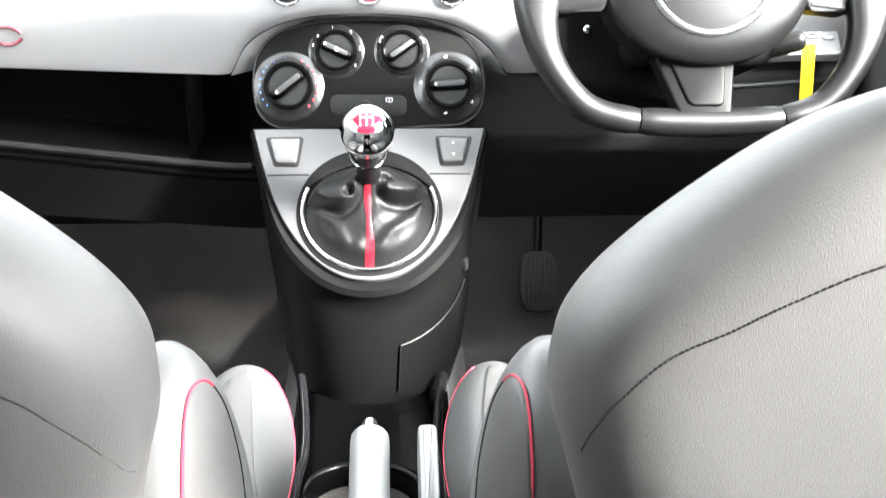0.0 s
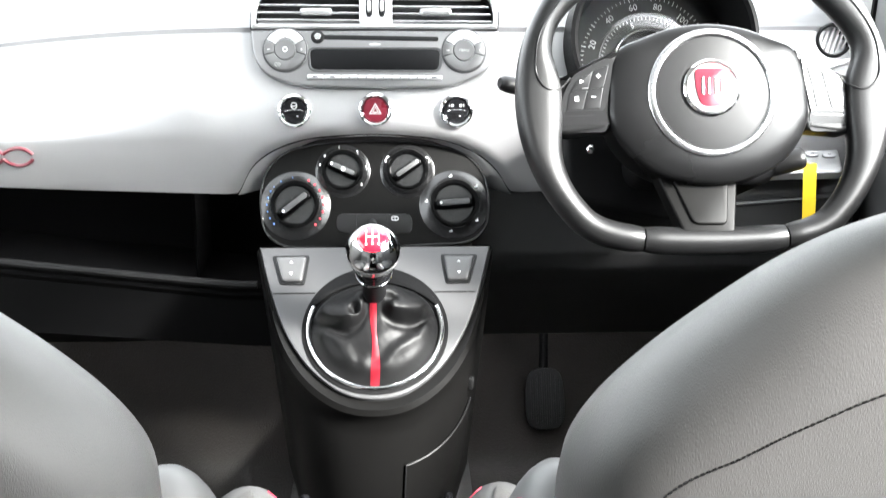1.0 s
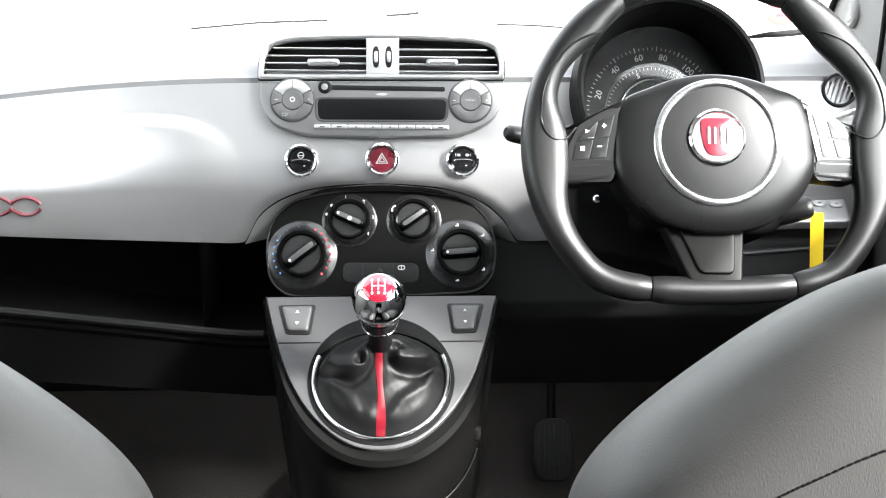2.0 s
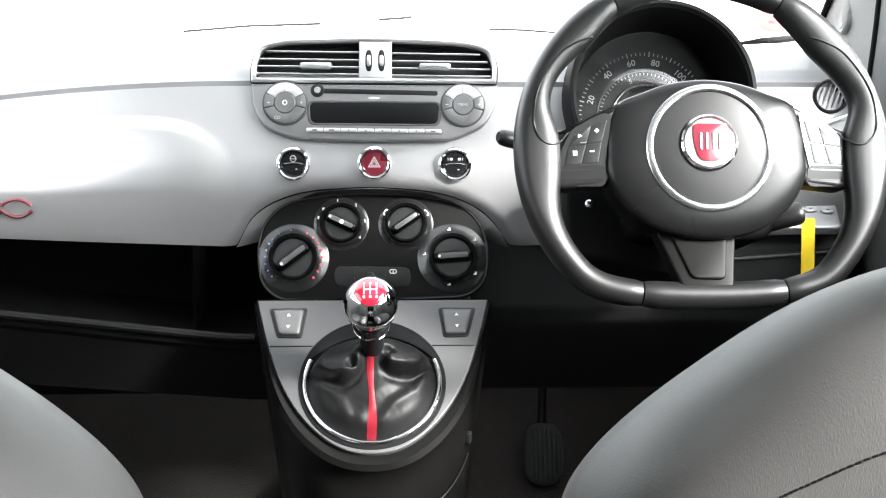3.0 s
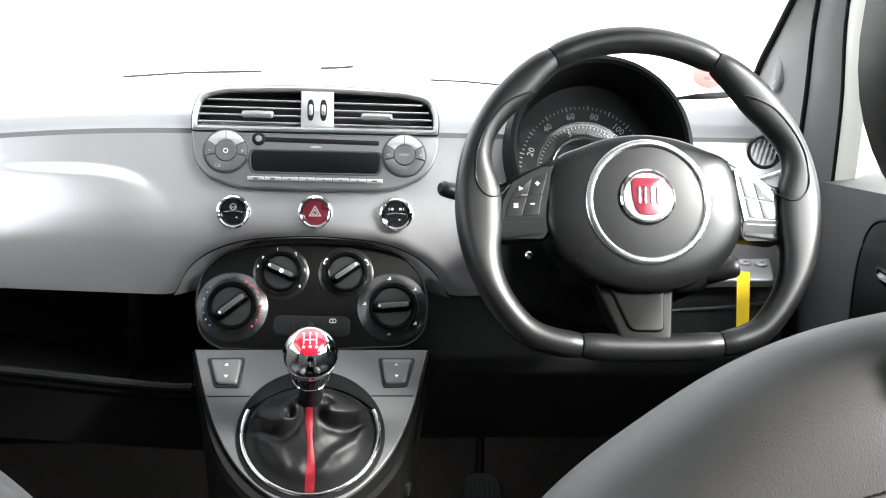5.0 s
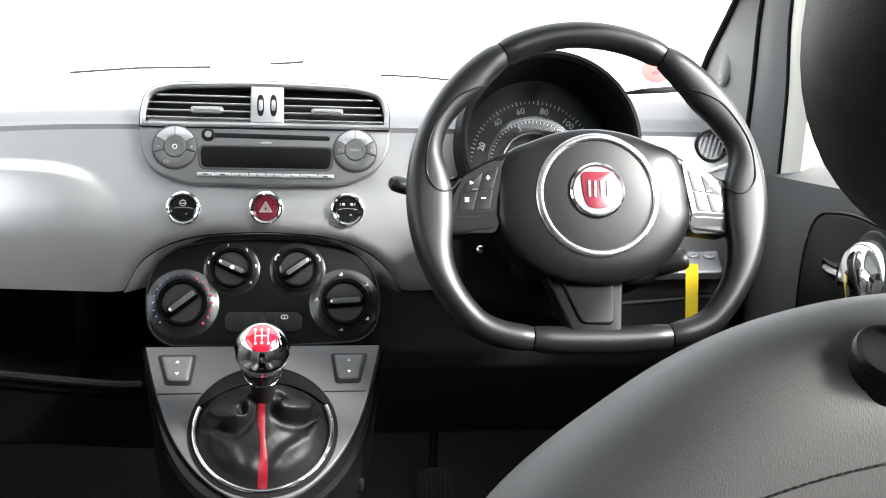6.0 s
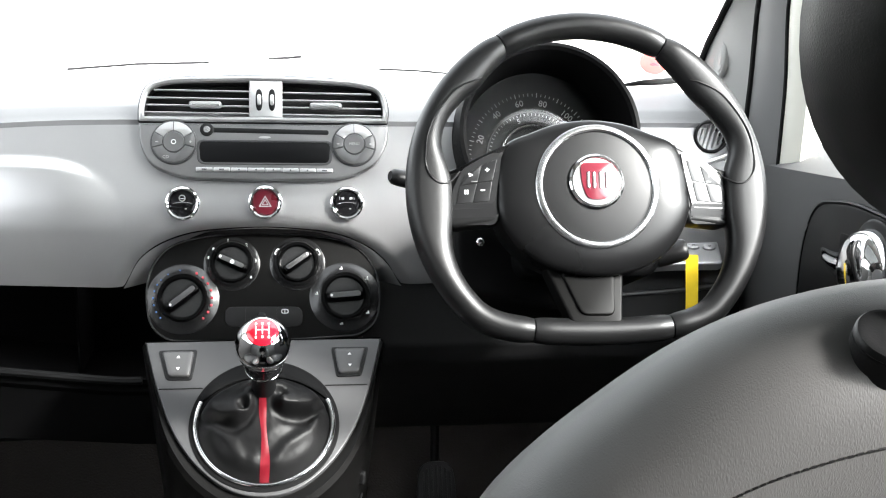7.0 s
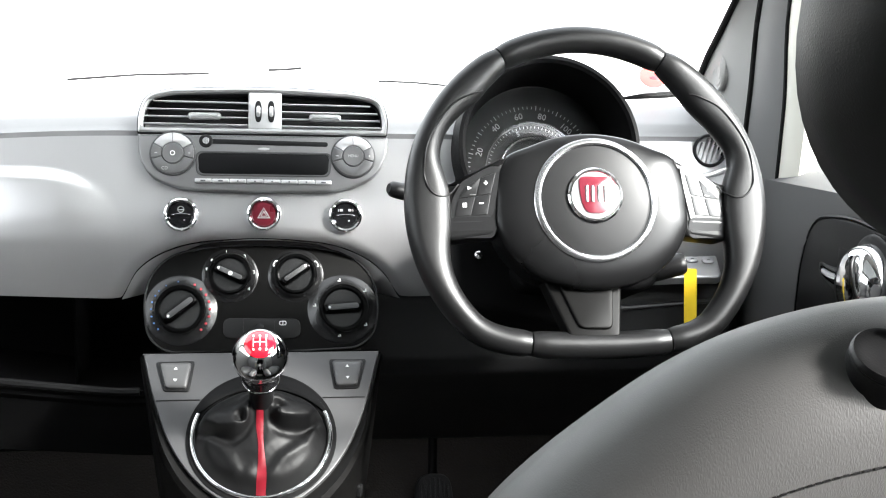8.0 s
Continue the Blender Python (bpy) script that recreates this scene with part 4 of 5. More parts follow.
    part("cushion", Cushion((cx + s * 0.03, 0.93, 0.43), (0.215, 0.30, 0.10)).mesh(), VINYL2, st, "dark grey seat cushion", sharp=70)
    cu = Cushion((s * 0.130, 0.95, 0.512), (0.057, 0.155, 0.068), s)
    cb = part("cushion_bolster", cu.mesh(), VINYL2, st, "grey side bolster of the seat cushion", sharp=70)
    inner = [(-0.30, 0.85), (-0.34, 0.55), (-0.30, 0.2), (-0.27, -0.2), (-0.25, -0.6), (0.2, -0.6), (0.3, 0.0), (0.2, 0.7)]
    part("side_panel", cu.patch([tuple(p) for p in smooth_curve(inner, 5, True)]), VINYL, cb, "dark grey panel of the cushion bolster", sharp=70)
    edge = [(-0.60, 0.755), (-0.80, 0.54), (-0.93, 0.22), (-0.965, -0.1), (-0.90, -0.38), (-0.75, -0.62)]
    part("piping", tube([cu.at(a, b, 1.004) for a, b in [tuple(p) for p in smooth_curve(edge, 6)]], 0.0009, 6), REDTHREAD, cb, "red piping along the cushion")
    part("seat_base", box(pose(cx, 0.86, 0.335), 0.40, 0.5, 0.11, 0.02), SOFTBLACK, st, "black plastic seat base")
    return st, back, bol, cb


seat_r = seat(0.368, 1, "dark grey vinyl driver's seat with red piping")
seat_l = seat(-0.362, -1, "dark grey vinyl passenger seat with red piping")

# driver's headrest
hr = thing("headrest", (0.368, 0.46, 1.03), "black headrest on two posts over the driver's seat", "headrest")
def headrest_pad():
    bm = bmesh.new()
    rings = []
    for d, ins in ((-0.055, 0.06), (-0.052, 0.035), (-0.04, 0.014), (-0.015, 0.002), (0.015, 0.0), (0.038, 0.012), (0.052, 0.034), (0.056, 0.06)):
        rings.append([(0.368 + u, 0.435 + d - 0.2 * v, 1.167 + v) for u, v in oval(0.141 - ins, 0.120 - ins, 64, 2.15)])
    loft(bm, rings)
    return bm
pad_ob = part("pad", headrest_pad(), HEADVINYL, hr, "black padded headrest", sharp=60)
for d, ins in ((-0.0465, 0.0255), (0.0440, 0.0225)):
    part("seam", tube([(0.368 + u, 0.435 + d - 0.2 * v, 1.167 + v) for u, v in oval(0.141 - ins, 0.120 - ins, 96, 2.15)], 0.0013, 6, closed=True), RUBBER, pad_ob, "dark sewn seam")
for side in (-1, 1):
    gx = 0.368 + 0.0895 * side
    part("post", tube([(gx - 0.010 * side, 0.455, 0.98), (gx - 0.010 * side, 0.44, 1.10)], 0.0055, 12), BLACK, hr, "black post")
    GM = pose(gx, 0.4440, 1.0145, 27, 0, 0)
    part("guide", lathe([(0.0166, -0.010), (0.0166, 0.0030), (0.0161, 0.0035), (0.0161, 0.0040), (0.0166, 0.0045), (0.0164, 0.0066), (0.0156, 0.0078), (0.0140, 0.0080), (0.0110, 0.0074), (0.004, 0.0071)], GM, 48), BLACK, hr, "flat round black post guide")

# ---- right door and pillar ----
door = thing("door_1", (SIDE + 0.02, 0.9, 0.3), "closed driver's door with a dark grey grained card", "door", kind="structure")
def card(s):
    def f(y, t):
        top = 0.955 + 0.10 * (1.40 - y) if y > 1.0 else 0.995
        z = 0.20 + (top - 0.20) * min(t, 1.0)
        x = SIDE + 0.014 - 0.014 * step(z, 0.45, 0.8)
        if t > 0.97:
            x += 0.05 * (t - 0.97) / 0.03
        return (s * x, y, z)
    return sheet(f, spread(0.25, 1.56, 40), spread(0, 0.97, 40) + [0.98, 0.99, 1.0], (0.05 * s, 0, 0))
part("card", card(1), DOORCARD, door, "dark grey grained door card")
left_door = thing("door_2", (-SIDE - 0.02, 0.9, 0.3), "closed passenger door with a dark grey grained card", "door", kind="structure")
part("card", card(-1), DOORCARD, left_door)

for s, nm in ((1, "pillar_1"), (-1, "pillar_2")):
    pil = thing(nm, (0.6 * s, 1.5, 0.95), "grey trimmed windscreen pillar", "pillar", kind="structure")
    seal = [Vector(p) for p in smooth_curve([(0.600, 1.61, 0.955), (0.581, 1.50, 1.057), (0.578, 1.42, 1.129), (0.571, 1.17, 1.352)], 6)]
    rear = [Vector(p) for p in smooth_curve([(0.612, 1.42, 0.90), (0.606, 1.397, 1.03), (0.592, 1.348, 1.18), (0.556, 1.15, 1.345)], 6)]
    back = [Vector(p) for p in smooth_curve([(0.628, 1.345, 0.90), (0.622, 1.330, 1.03), (0.602, 1.292, 1.18), (0.566, 1.10, 1.345)], 6)]
    edge = [Vector(p) for p in smooth_curve([(0.640, 1.312, 0.90), (0.634, 1.294, 1.03), (0.615, 1.245, 1.18), (0.578, 1.05, 1.345)], 6)]

    def strip(a, b, bulge, thick, rows=10):
        """A band of trim between two lines, swelling a little into the cabin."""
        flip = lambda v: Vector((v.x * s, v.y, v.z))
        return sheet(lambda i, t: flip(a[i].lerp(b[i], t) + Vector((-bulge * math.sin(math.pi * t), 0, 0))), list(range(len(a))), spread(0, 1, rows), (thick * s, 0, 0))

    part("pillar_trim", strip(seal, rear, 0.006, 0.03), TRIM, pil, "light grey pillar trim")
    part("pillar_seal", tube([Vector((v.x * s - 0.003 * s, v.y, v.z)) for v in seal], 0.0045, 8), RUBBER, pil, "black screen seal")
    part("trim_joint", tube([Vector((v.x * s, v.y, v.z)) for v in rear], 0.0045, 8), RUBBER, pil, "black rubber door seal")
    part("door_frame", strip(rear, back, 0.004, 0.03), DOORFRAME, pil, "dark grey door frame")
    part("frame_joint", tube([Vector((v.x * s, v.y, v.z)) for v in back], 0.003, 8), RUBBER, pil)
    part("paint_edge", strip(back, edge, 0.002, 0.02), BODYWHITE, pil, "cream painted door frame edge")
    part("roof_rail", tube([(0.56 * s, 1.14, 1.345), (0.553 * s, 0.8, 1.35), (0.545 * s, 0.2, 1.345)], 0.03, 12), DOORFRAME, pil, "dark grey roof rail")

# ---- centre vents ----
RAD = plane_at((0, 1.404, 0.94), 22)


def words(name, text, m, size, mat, parent):
    """Printed characters as thin raised mesh."""
    cu = bpy.data.curves.new(name, 'FONT')
    cu.body, cu.size, cu.extrude, cu.resolution_u = text, size, 0.00025, 2
    cu.align_x, cu.align_y = 'CENTER', 'CENTER'
    tmp = bpy.data.objects.new(name, cu)
    me = bpy.data.meshes.new_from_object(tmp)
    bpy.data.objects.remove(tmp)
    me.transform(m)
    me.materials.append(mat)
    ob = new(name, me)
    ob.parent = parent
    ob.matrix_parent_inverse = parent.matrix_world.inverted()
    return ob


def mark(name, m, sx, sy, mat, parent, high=0.0005):
    return part(name, box(m, sx, sy, high, min(sx, sy) * 0.3), mat, parent)


vents = thing("centre_vents", (0, 1.43, 0.97), "pair of black slatted air vents in a silver frame", "air vent")
vent_out = [tuple(p) for p in rounded([(-0.1475, 0.0395), (0.1495, 0.0385), (0.1515, 0.058), (0.1440, 0.084), (0.112, 0.0925), (0.0, 0.0975), (-0.112, 0.0935), (-0.140, 0.085), (-0.1475, 0.060)], [0.002, 0.002, 0.012, 0.016, 0.02, 0.1, 0.02, 0.016, 0.012], 6)]
part("housing", slab(inset(vent_out, 0.004), RAD, -0.09, -0.018, 0.002), BLACK, vents, "black vent housing")
part("frame", band(vent_out, inset(vent_out, 0.0058), RAD, -0.004, 0.0070, bevel=0.0022), SILVER, vents, "silver vent frame")
part("gap", band(inset(vent_out, -0.0014), vent_out, RAD, -0.006, 0.0030, bevel=0.0003), BLACK, vents)
part("liner", band(inset(vent_out, 0.001), inset(vent_out, 0.0062), RAD, -0.05, -0.0035, bevel=0.0005), BLACK, vents, "black inner liner")
part("divider", slab(rounded([(-0.0175, 0.044), (0.0225, 0.044), (0.0225, 0.0905), (-0.0175, 0.0905)], 0.001), RAD, -0.03, 0.005, 0.0015), SILVER, vents, "silver divider between the vents")
for x in (-0.0055, 0.0100):
    part("wheel_slot", slab(oval(0.0042, 0.0135, 24, 2.6, x, 0.0665), RAD, 0.002, 0.0057, 0.0005), BLACK, vents)
    tw = part("thumb_wheel", lathe([(0.0105, -0.0024), (0.0115, -0.0012), (0.0115, 0.0012), (0.0105, 0.0024)], RAD @ pose(x, 0.0665, -0.0035, 0, 90, 0), 28), SILVER, vents, "ribbed thumb wheel")
for k, v in enumerate((0.0510, 0.0600, 0.0690, 0.0785)):
    for s in (-1, 1):
        edge = table(v, ((0.05, 0.1440), (0.06, 0.1430), (0.07, 0.1395), (0.08, 0.1290)))
        x0, x1 = (0.022, edge) if s > 0 else (-edge, -0.017)
        vv = v - 0.001 * s - 0.0005
        part("slat", box(RAD @ pose((x0 + x1) / 2, vv, -0.002, 4, 0, -0.6), x1 - x0, 0.0014, 0.006, 0.0005), SLAT, vents)
for x0, v in ((-0.0695, 0.0605), (0.075, 0.0600)):
    part("tab", box(RAD @ pose(x0, v, 0.003, 12, 0, 0), 0.039, 0.0085, 0.011, 0.004), SILVER, vents, "silver grey vent tab")

# ---- radio ----
radio = thing("car_radio", (0, 1.42, 0.91), "silver grey car radio with round control pads", "car radio")
rad_out = [tuple(p) for p in rounded([(-0.1475, 0.0375), (-0.1462, 0.008), (-0.132, -0.016), (-0.095, -0.0305), (0.0, -0.0335), (0.097, -0.0315), (0.135, -0.014), (0.1495, 0.010), (0.1515, 0.0365)], [0.002, 0.02, 0.02, 0.03, 0.1, 0.03, 0.02, 0.02, 0.002], 6)]
part("faceplate", slab(rad_out, RAD, -0.03, 0.0055, 0.003, 3), RADIO, radio, "silver grey radio faceplate")
part("display", slab(rounded([(-0.0755, -0.011), (0.078, -0.012), (0.080, 0.0135), (-0.077, 0.0145)], 0.0075), RAD, 0.003, 0.0058, 0.0004), SCREEN, radio, "dark unlit display")
part("display_rim", band(rounded([(-0.0785, -0.0135), (0.081, -0.0145), (0.0835, 0.016), (-0.080, 0.017)], 0.0095), rounded([(-0.0755, -0.011), (0.078, -0.012), (0.080, 0.0135), (-0.077, 0.0145)], 0.0075), RAD, 0.003, 0.0064, bevel=0.0005), GREY, radio)
part("disc_slot", slab(rounded([(-0.066, 0.0258), (0.078, 0.0232), (0.078, 0.0290), (-0.066, 0.0318)], 0.0026), RAD, 0.002, 0.0059, 0.0003), BLACK, radio, "black disc slot")
part("eject_seat", lathe([(0.0082, 0.004), (0.0082, 0.0062), (0.0074, 0.0066), (0.004, 0.0066)], RAD @ pose(-0.0675, 0.029, 0), 24), BLACK, radio)
part("eject_button", lathe([(0.0044, 0.005), (0.0044, 0.0078), (0.0038, 0.0086), (0.001, 0.0088)], RAD @ pose(-0.0675, 0.029, 0), 20), SATIN, radio, "silver eject button")
part("emblem", slab(oval(0.0072, 0.0016, 24, 2.0, 0.001, 0.0198), RAD, 0.005, 0.0060, 0.0003), PRINT, radio)
for i in range(8):
    u0 = -0.0805 + i * 0.0204
    part("preset_key", box(RAD @ pose(u0 + 0.0100, -0.0198 - 0.00022 * i, 0.0062), 0.0196, 0.0050, 0.004, 0.0010), SILVER, radio)
    mark("key_print", RAD @ pose(u0 + 0.0100, -0.0198 - 0.00022 * i, 0.0083), 0.006 if i in (0, 1, 7) else 0.0020, 0.0016, GREY, radio)


def control_pad(cx, cy, text):
    """A round pad of four keys round a centre button."""
    M = RAD @ Matrix.Translation((cx, cy, 0.0055))
    pad = part("control_pad", lathe([(0.0272, -0.001), (0.0272, 0.0012), (0.0262, 0.0022), (0.024, 0.0022)], M, 48), GREY, radio, "round control pad")
    for k in range(4):
        wide = (28, 152) if k == 0 else (152, 196) if k == 1 else (196, 344) if k == 2 else (344, 388)
        a0 = radians(wide[0] + 1.2)
        a1 = radians(wide[1] - 1.2)
        o = [(0.0250 * math.cos(a0 + (a1 - a0) * i / 10), 0.0250 * math.sin(a0 + (a1 - a0) * i / 10)) for i in range(11)]
        o += [(0.0135 * math.cos(a1 + (a0 - a1) * i / 10), 0.0135 * math.sin(a1 + (a0 - a1) * i / 10)) for i in range(11)]
        part("pad_key", slab(o, M, 0.001, 0.0042, 0.0007), SILVER if k == 0 else KEYGREY, pad)
    part("pad_button", lathe([(0.0128, 0.001), (0.0128, 0.0040), (0.0118, 0.0050), (0.006, 0.0046), (0.002, 0.0044)], M, 36), KEYGREY, pad)
    for dx, dy, w, h in ((-0.0195, 0, 0.0036, 0.0010), (0.0195, 0, 0.0030, 0.0010), (0.0195, 0, 0.0010, 0.0030)):
        mark("pad_mark", M @ pose(dx, dy, 0.0046), w, h, PRINT, pad)
    mark("key_split", M @ pose(0, 0.0195, 0.0044), 0.0007, 0.0115, GREY, pad)
    if text == "CD":
        words("print", "CD", M @ pose(-0.009, -0.0185, 0.0046), 0.0054, PRINT, pad)
        part("power_mark", lathe([(0.0030, 0.0044), (0.0030, 0.0052), (0.0021, 0.0052), (0.0021, 0.0044)], M, 20, caps=(False, False)), WHITE, pad)
    else:
        words("print", "MENU", M @ pose(0, 0, 0.0050), 0.0046, PRINT, pad)


control_pad(-0.1062, 0.0130, "CD")
control_pad(0.1085, 0.0112, "MENU")

# ---- three round switches ----
def round_switch(x, z, kind):
    y = face_y(x, z) - 0.004
    M = plane_at((x, y, z), 12)
    label = {"hazard": "red hazard warning switch in a chrome ring", "wheel": "black round power steering switch in a chrome ring", "lamp": "black round fog lamp switch in a chrome ring"}[kind]
    t = thing("dash_switch", (x, y + 0.01, z), label, "switch", "round switches on the fascia")
    part("ring", lathe([(0.0208, -0.006), (0.0208, 0.002), (0.0198, 0.0046), (0.0180, 0.0056), (0.0162, 0.0050), (0.0150, 0.0028), (0.0150, -0.004)], M, 48, caps=(False, False)), CHROME, t, "chrome ring")
    face = part("button", lathe([(0.0150, -0.005), (0.0150, 0.0024), (0.0138, 0.0036), (0.008, 0.0040), (0.002, 0.0041)], M, 40), RED if kind == "hazard" else GLOSS, t)
    if kind == "hazard":
        tri = lambda r: [(r * math.cos(radians(a)), r * math.sin(radians(a)) - 0.0008) for a in (210, 330, 90)]
        part("triangle", band(rounded(tri(0.0092), 0.001, 3), rounded(tri(0.0066), 0.0006, 3), M, 0.0036, 0.0044, bevel=0.0001), PRINT, face)
        part("triangle", band(rounded(tri(0.0050), 0.0006, 3), rounded(tri(0.0030), 0.0004, 3), M, 0.0036, 0.0044, bevel=0.0001), PRINT, face)
    else:
        part("line", tube([M @ Vector((0.0115 * math.cos(a), -0.001 + 0.0022 * math.sin(a), 0.0044)) for a in spread(0.25, math.pi - 0.25, 12)], 0.0005, 6), SATIN, face)
        mark("lamp_dot", M @ pose(0.004, -0.0065, 0.0042), 0.0022, 0.0014, PRINT, face)
        if kind == "wheel":
            part("wheel_sign", lathe([(0.0040, 0.0040), (0.0040, 0.0046), (0.0030, 0.0046), (0.0030, 0.004)], M @ pose(0, 0.0062, 0), 20, caps=(False, False)), PRINT, face)
            mark("wheel_sign", M @ pose(0, 0.0058, 0.0044), 0.006, 0.0011, PRINT, face)
        else:
            for dx in (-0.005, 0.005):
                mark("lamp_sign", M @ pose(dx, 0.0062, 0.0043), 0.0036, 0.0030, PRINT, face)
                mark("lamp_sign", M @ pose(dx * 1.75, 0.0062, 0.0043), 0.0008, 0.0034, PRINT, face)
    return t


round_switch(-0.0965, 0.884, "wheel")
round_switch(0.0010, 0.885, "hazard")
round_switch(0.0990, 0.8835, "lamp")

# ---- heater panel ----
CLI = plane_at((0, 1.374, 0.79), 28)
heater = thing("heater_panel", (0, 1.39, 0.73), "black heater control panel with four rotary dials", "heater controls")
cli_out = [tuple(p) for p in rounded([(-0.1415, -0.012), (-0.135, 0.022), (-0.110, 0.048), (-0.06, 0.0575), (0.0, 0.0595), (0.06, 0.057), (0.108, 0.047), (0.1345, 0.018), (0.1405, -0.018), (0.135, -0.052), (0.114, -0.069), (0.0, -0.0745), (-0.114, -0.0725), (-0.136, -0.054)], 0.02, 6)][::-1]
part("panel", slab(cli_out, CLI, -0.03, 0.0, 0.003, 3), CONSOLE, heater, "black grained heater panel")
part("panel_rim", band(inset(cli_out, -0.0012), inset(cli_out, 0.0016), CLI, -0.02, 0.0014, bevel=0.0006), SEATGLOSS, heater)


def dial(cx, cy, r, ang, big):
    M = CLI @ Matrix.Translation((cx, cy, 0.0))
    ro = r * 1.60 if big else r * 1.46
    # raised seat round the knob
    seat_ = part("dial_seat", lathe([(ro, -0.002), (ro - 0.0006, 0.0004), (ro - 0.004, 0.0020), (r * 1.22, 0.0038), (r * 1.13, 0.0064), (r * 1.09, 0.0072), (r * 1.06, 0.0060)], M, 64), SEATGLOSS, heater, "raised round dial surround")
    k = part("dial", lathe([(r * 1.04, 0.002), (r * 1.04, 0.0085), (r * 1.00, 0.0100), (r * 0.92, 0.0100), (r * 0.88, 0.0080), (r * 0.84, 0.0055), (r * 0.5, 0.0035), (r * 0.2, 0.0030)], M, 56), DIALBLACK, seat_, "black rotary dial")
    G = M @ pose(0, 0, 0, 0, 0, ang)
    w, l = r * 0.46, r * 1.70
    part("grip", box(G @ pose(0, 0, 0.011), l, w, 0.0125, w * 0.48), DIALBLACK, k, "raised grip bar")
    part("grip_top", slab(rounded([(-l * 0.40, -w * 0.26), (l * 0.40, -w * 0.26), (l * 0.40, w * 0.26), (-l * 0.40, w * 0.26)], w * 0.25, 4), G @ Matrix.Translation((0, 0, 0.0170)), -0.001, 0.0006, 0.0002), GRIPTOP, k, "grey grained grip top")
    part("pointer", lathe([(0.0016, 0.0165), (0.0016, 0.0178), (0.0008, 0.0180)], G @ pose(l * 0.36, 0, 0), 14), WHITE, k)
    return seat_, M


s1, M1 = dial(-0.0975, -0.0215, 0.0272, 218, True)
s2, M2 = dial(0.0962, -0.0215, 0.0272, 184, True)
s3, M3 = dial(-0.0398, 0.0210, 0.0235, 155, False)
s4, M4 = dial(0.0392, 0.0209, 0.0235, 35, False)


def dots(M, r, a0, a1, n, mat, parent, size=0.0011, h=0.0043):
    for i in range(n):
        a = radians(a0 + (a1 - a0) * i / (n - 1))
        part("dot", lathe([(size, 0.002), (size, h), (size * 0.6, h + 0.0003)], M @ pose(r * math.cos(a), r * math.sin(a), 0), 10), mat, parent)


dots(M1, 0.0345, 150, 222, 6, BLUEP, s1)
dots(M1, 0.0345, 62, -45, 8, REDP, s1, 0.0016)
for a in (95, 120, 138):
    dots(M1, 0.0345, a, a + 1, 2, BLUEP, s1, 0.0006)
for text, a in (("1", 99), ("2", 52), ("3", 6), ("4", -38)):
    words("figure", text, M3 @ pose(0.0288 * math.cos(radians(a)), 0.0288 * math.sin(radians(a)), 0.0044), 0.0062, WHITE, s3)
for a in (165, 140):
    mark("fan_mark", M3 @ pose(0.0285 * math.cos(radians(a)), 0.0285 * math.sin(radians(a)), 0.0044, 0, 0, 0), 0.0024, 0.0034, WHITE, s3)
part("fan_sign", lathe([(0.0026, 0.0170), (0.0026, 0.0178), (0.0016, 0.0178)], M3 @ pose(0.001, -0.001, 0), 16), WHITE, s3)
for a in (150, 28):
    M = M4 @ pose(0.0285 * math.cos(radians(a)), 0.0285 * math.sin(radians(a)), 0.0044, 0, 0, a - 90)
    part("flow_mark", band(oval(0.0042, 0.0020, 20, 3), oval(0.0030, 0.0010, 20, 3), M, -0.001, 0.0004, bevel=0.0001), WHITE, s4)
for a in (175, 97, 38, -38, -98):
    M = M2 @ pose(0.0345 * math.cos(radians(a)), 0.0345 * math.sin(radians(a)), 0.0044)
    mark("air_mark", M, 0.0042, 0.0012, WHITE, s2)
    mark("air_mark", M @ pose(0.0008, 0.0018, 0), 0.0014, 0.0026, WHITE, s2)
strip = part("key_strip", slab(rounded([(-0.0475, -0.0560), (0.0445, -0.0575), (0.0445, -0.0330), (-0.0475, -0.0318)], 0.010, 6), CLI, -0.001, 0.0016, 0.0008), PANEL, heater, "strip of three flat keys")
for x in (-0.0235, 0.0135):
    part("key_gap", box(CLI @ pose(x, -0.0445, 0.0014), 0.0007, 0.024, 0.0008, 0.0002), BLACK, strip)
M = CLI @ pose(0.0235, -0.0385, 0.0018)
part("rear_screen_sign", band(oval(0.0044, 0.0028, 20, 3), oval(0.0034, 0.0019, 20, 3), M, -0.001, 0.0004, bevel=0.0001), WHITE, strip)
mark("rear_screen_sign", M, 0.0010, 0.0040, WHITE, strip)
part("sensor_grid", slab(oval(0.0055, 0.0055, 24, 2.0, -0.004, -0.0440), CLI, 0.001, 0.0022, 0.0004), GLOSS, strip)

# ---- faceplate details ----
for s in (-1, 1):
    o = [(0.0765 * s, 0.0170), (0.1205 * s, 0.0165), (0.1098 * s, -0.0232), (0.0815 * s, -0.0240)]
    o = o if s < 0 else o[::-1]
    rim = part("switch_bezel", slab(rounded(o, 0.004, 4), FACE, -0.002, 0.0014, 0.0006), BLACK, console, "black switch surround")
    cx, cy = 0.0972 * s, -0.0035
    o2 = [(cx + (x - cx) * 0.83, cy + (y - cy) * 0.83) for x, y in o]
    b = part("window_switch", dome(rounded(o2, 0.004, 4), FACE, 0.0, 0.0058, 5, 0.55), SWITCHGREY, rim, "grey window rocker switch")
    for d in (1, -1):
        m = FACE @ pose(cx, cy + 0.0075 * d, 0.0060, 0, 0, 0 if d > 0 else 180)
        part("arrow", slab([(-0.0022, -0.0012), (0.0022, -0.0012), (0, 0.0022)], m, -0.0022, 0.0002, 0.0001), WHITE, b)
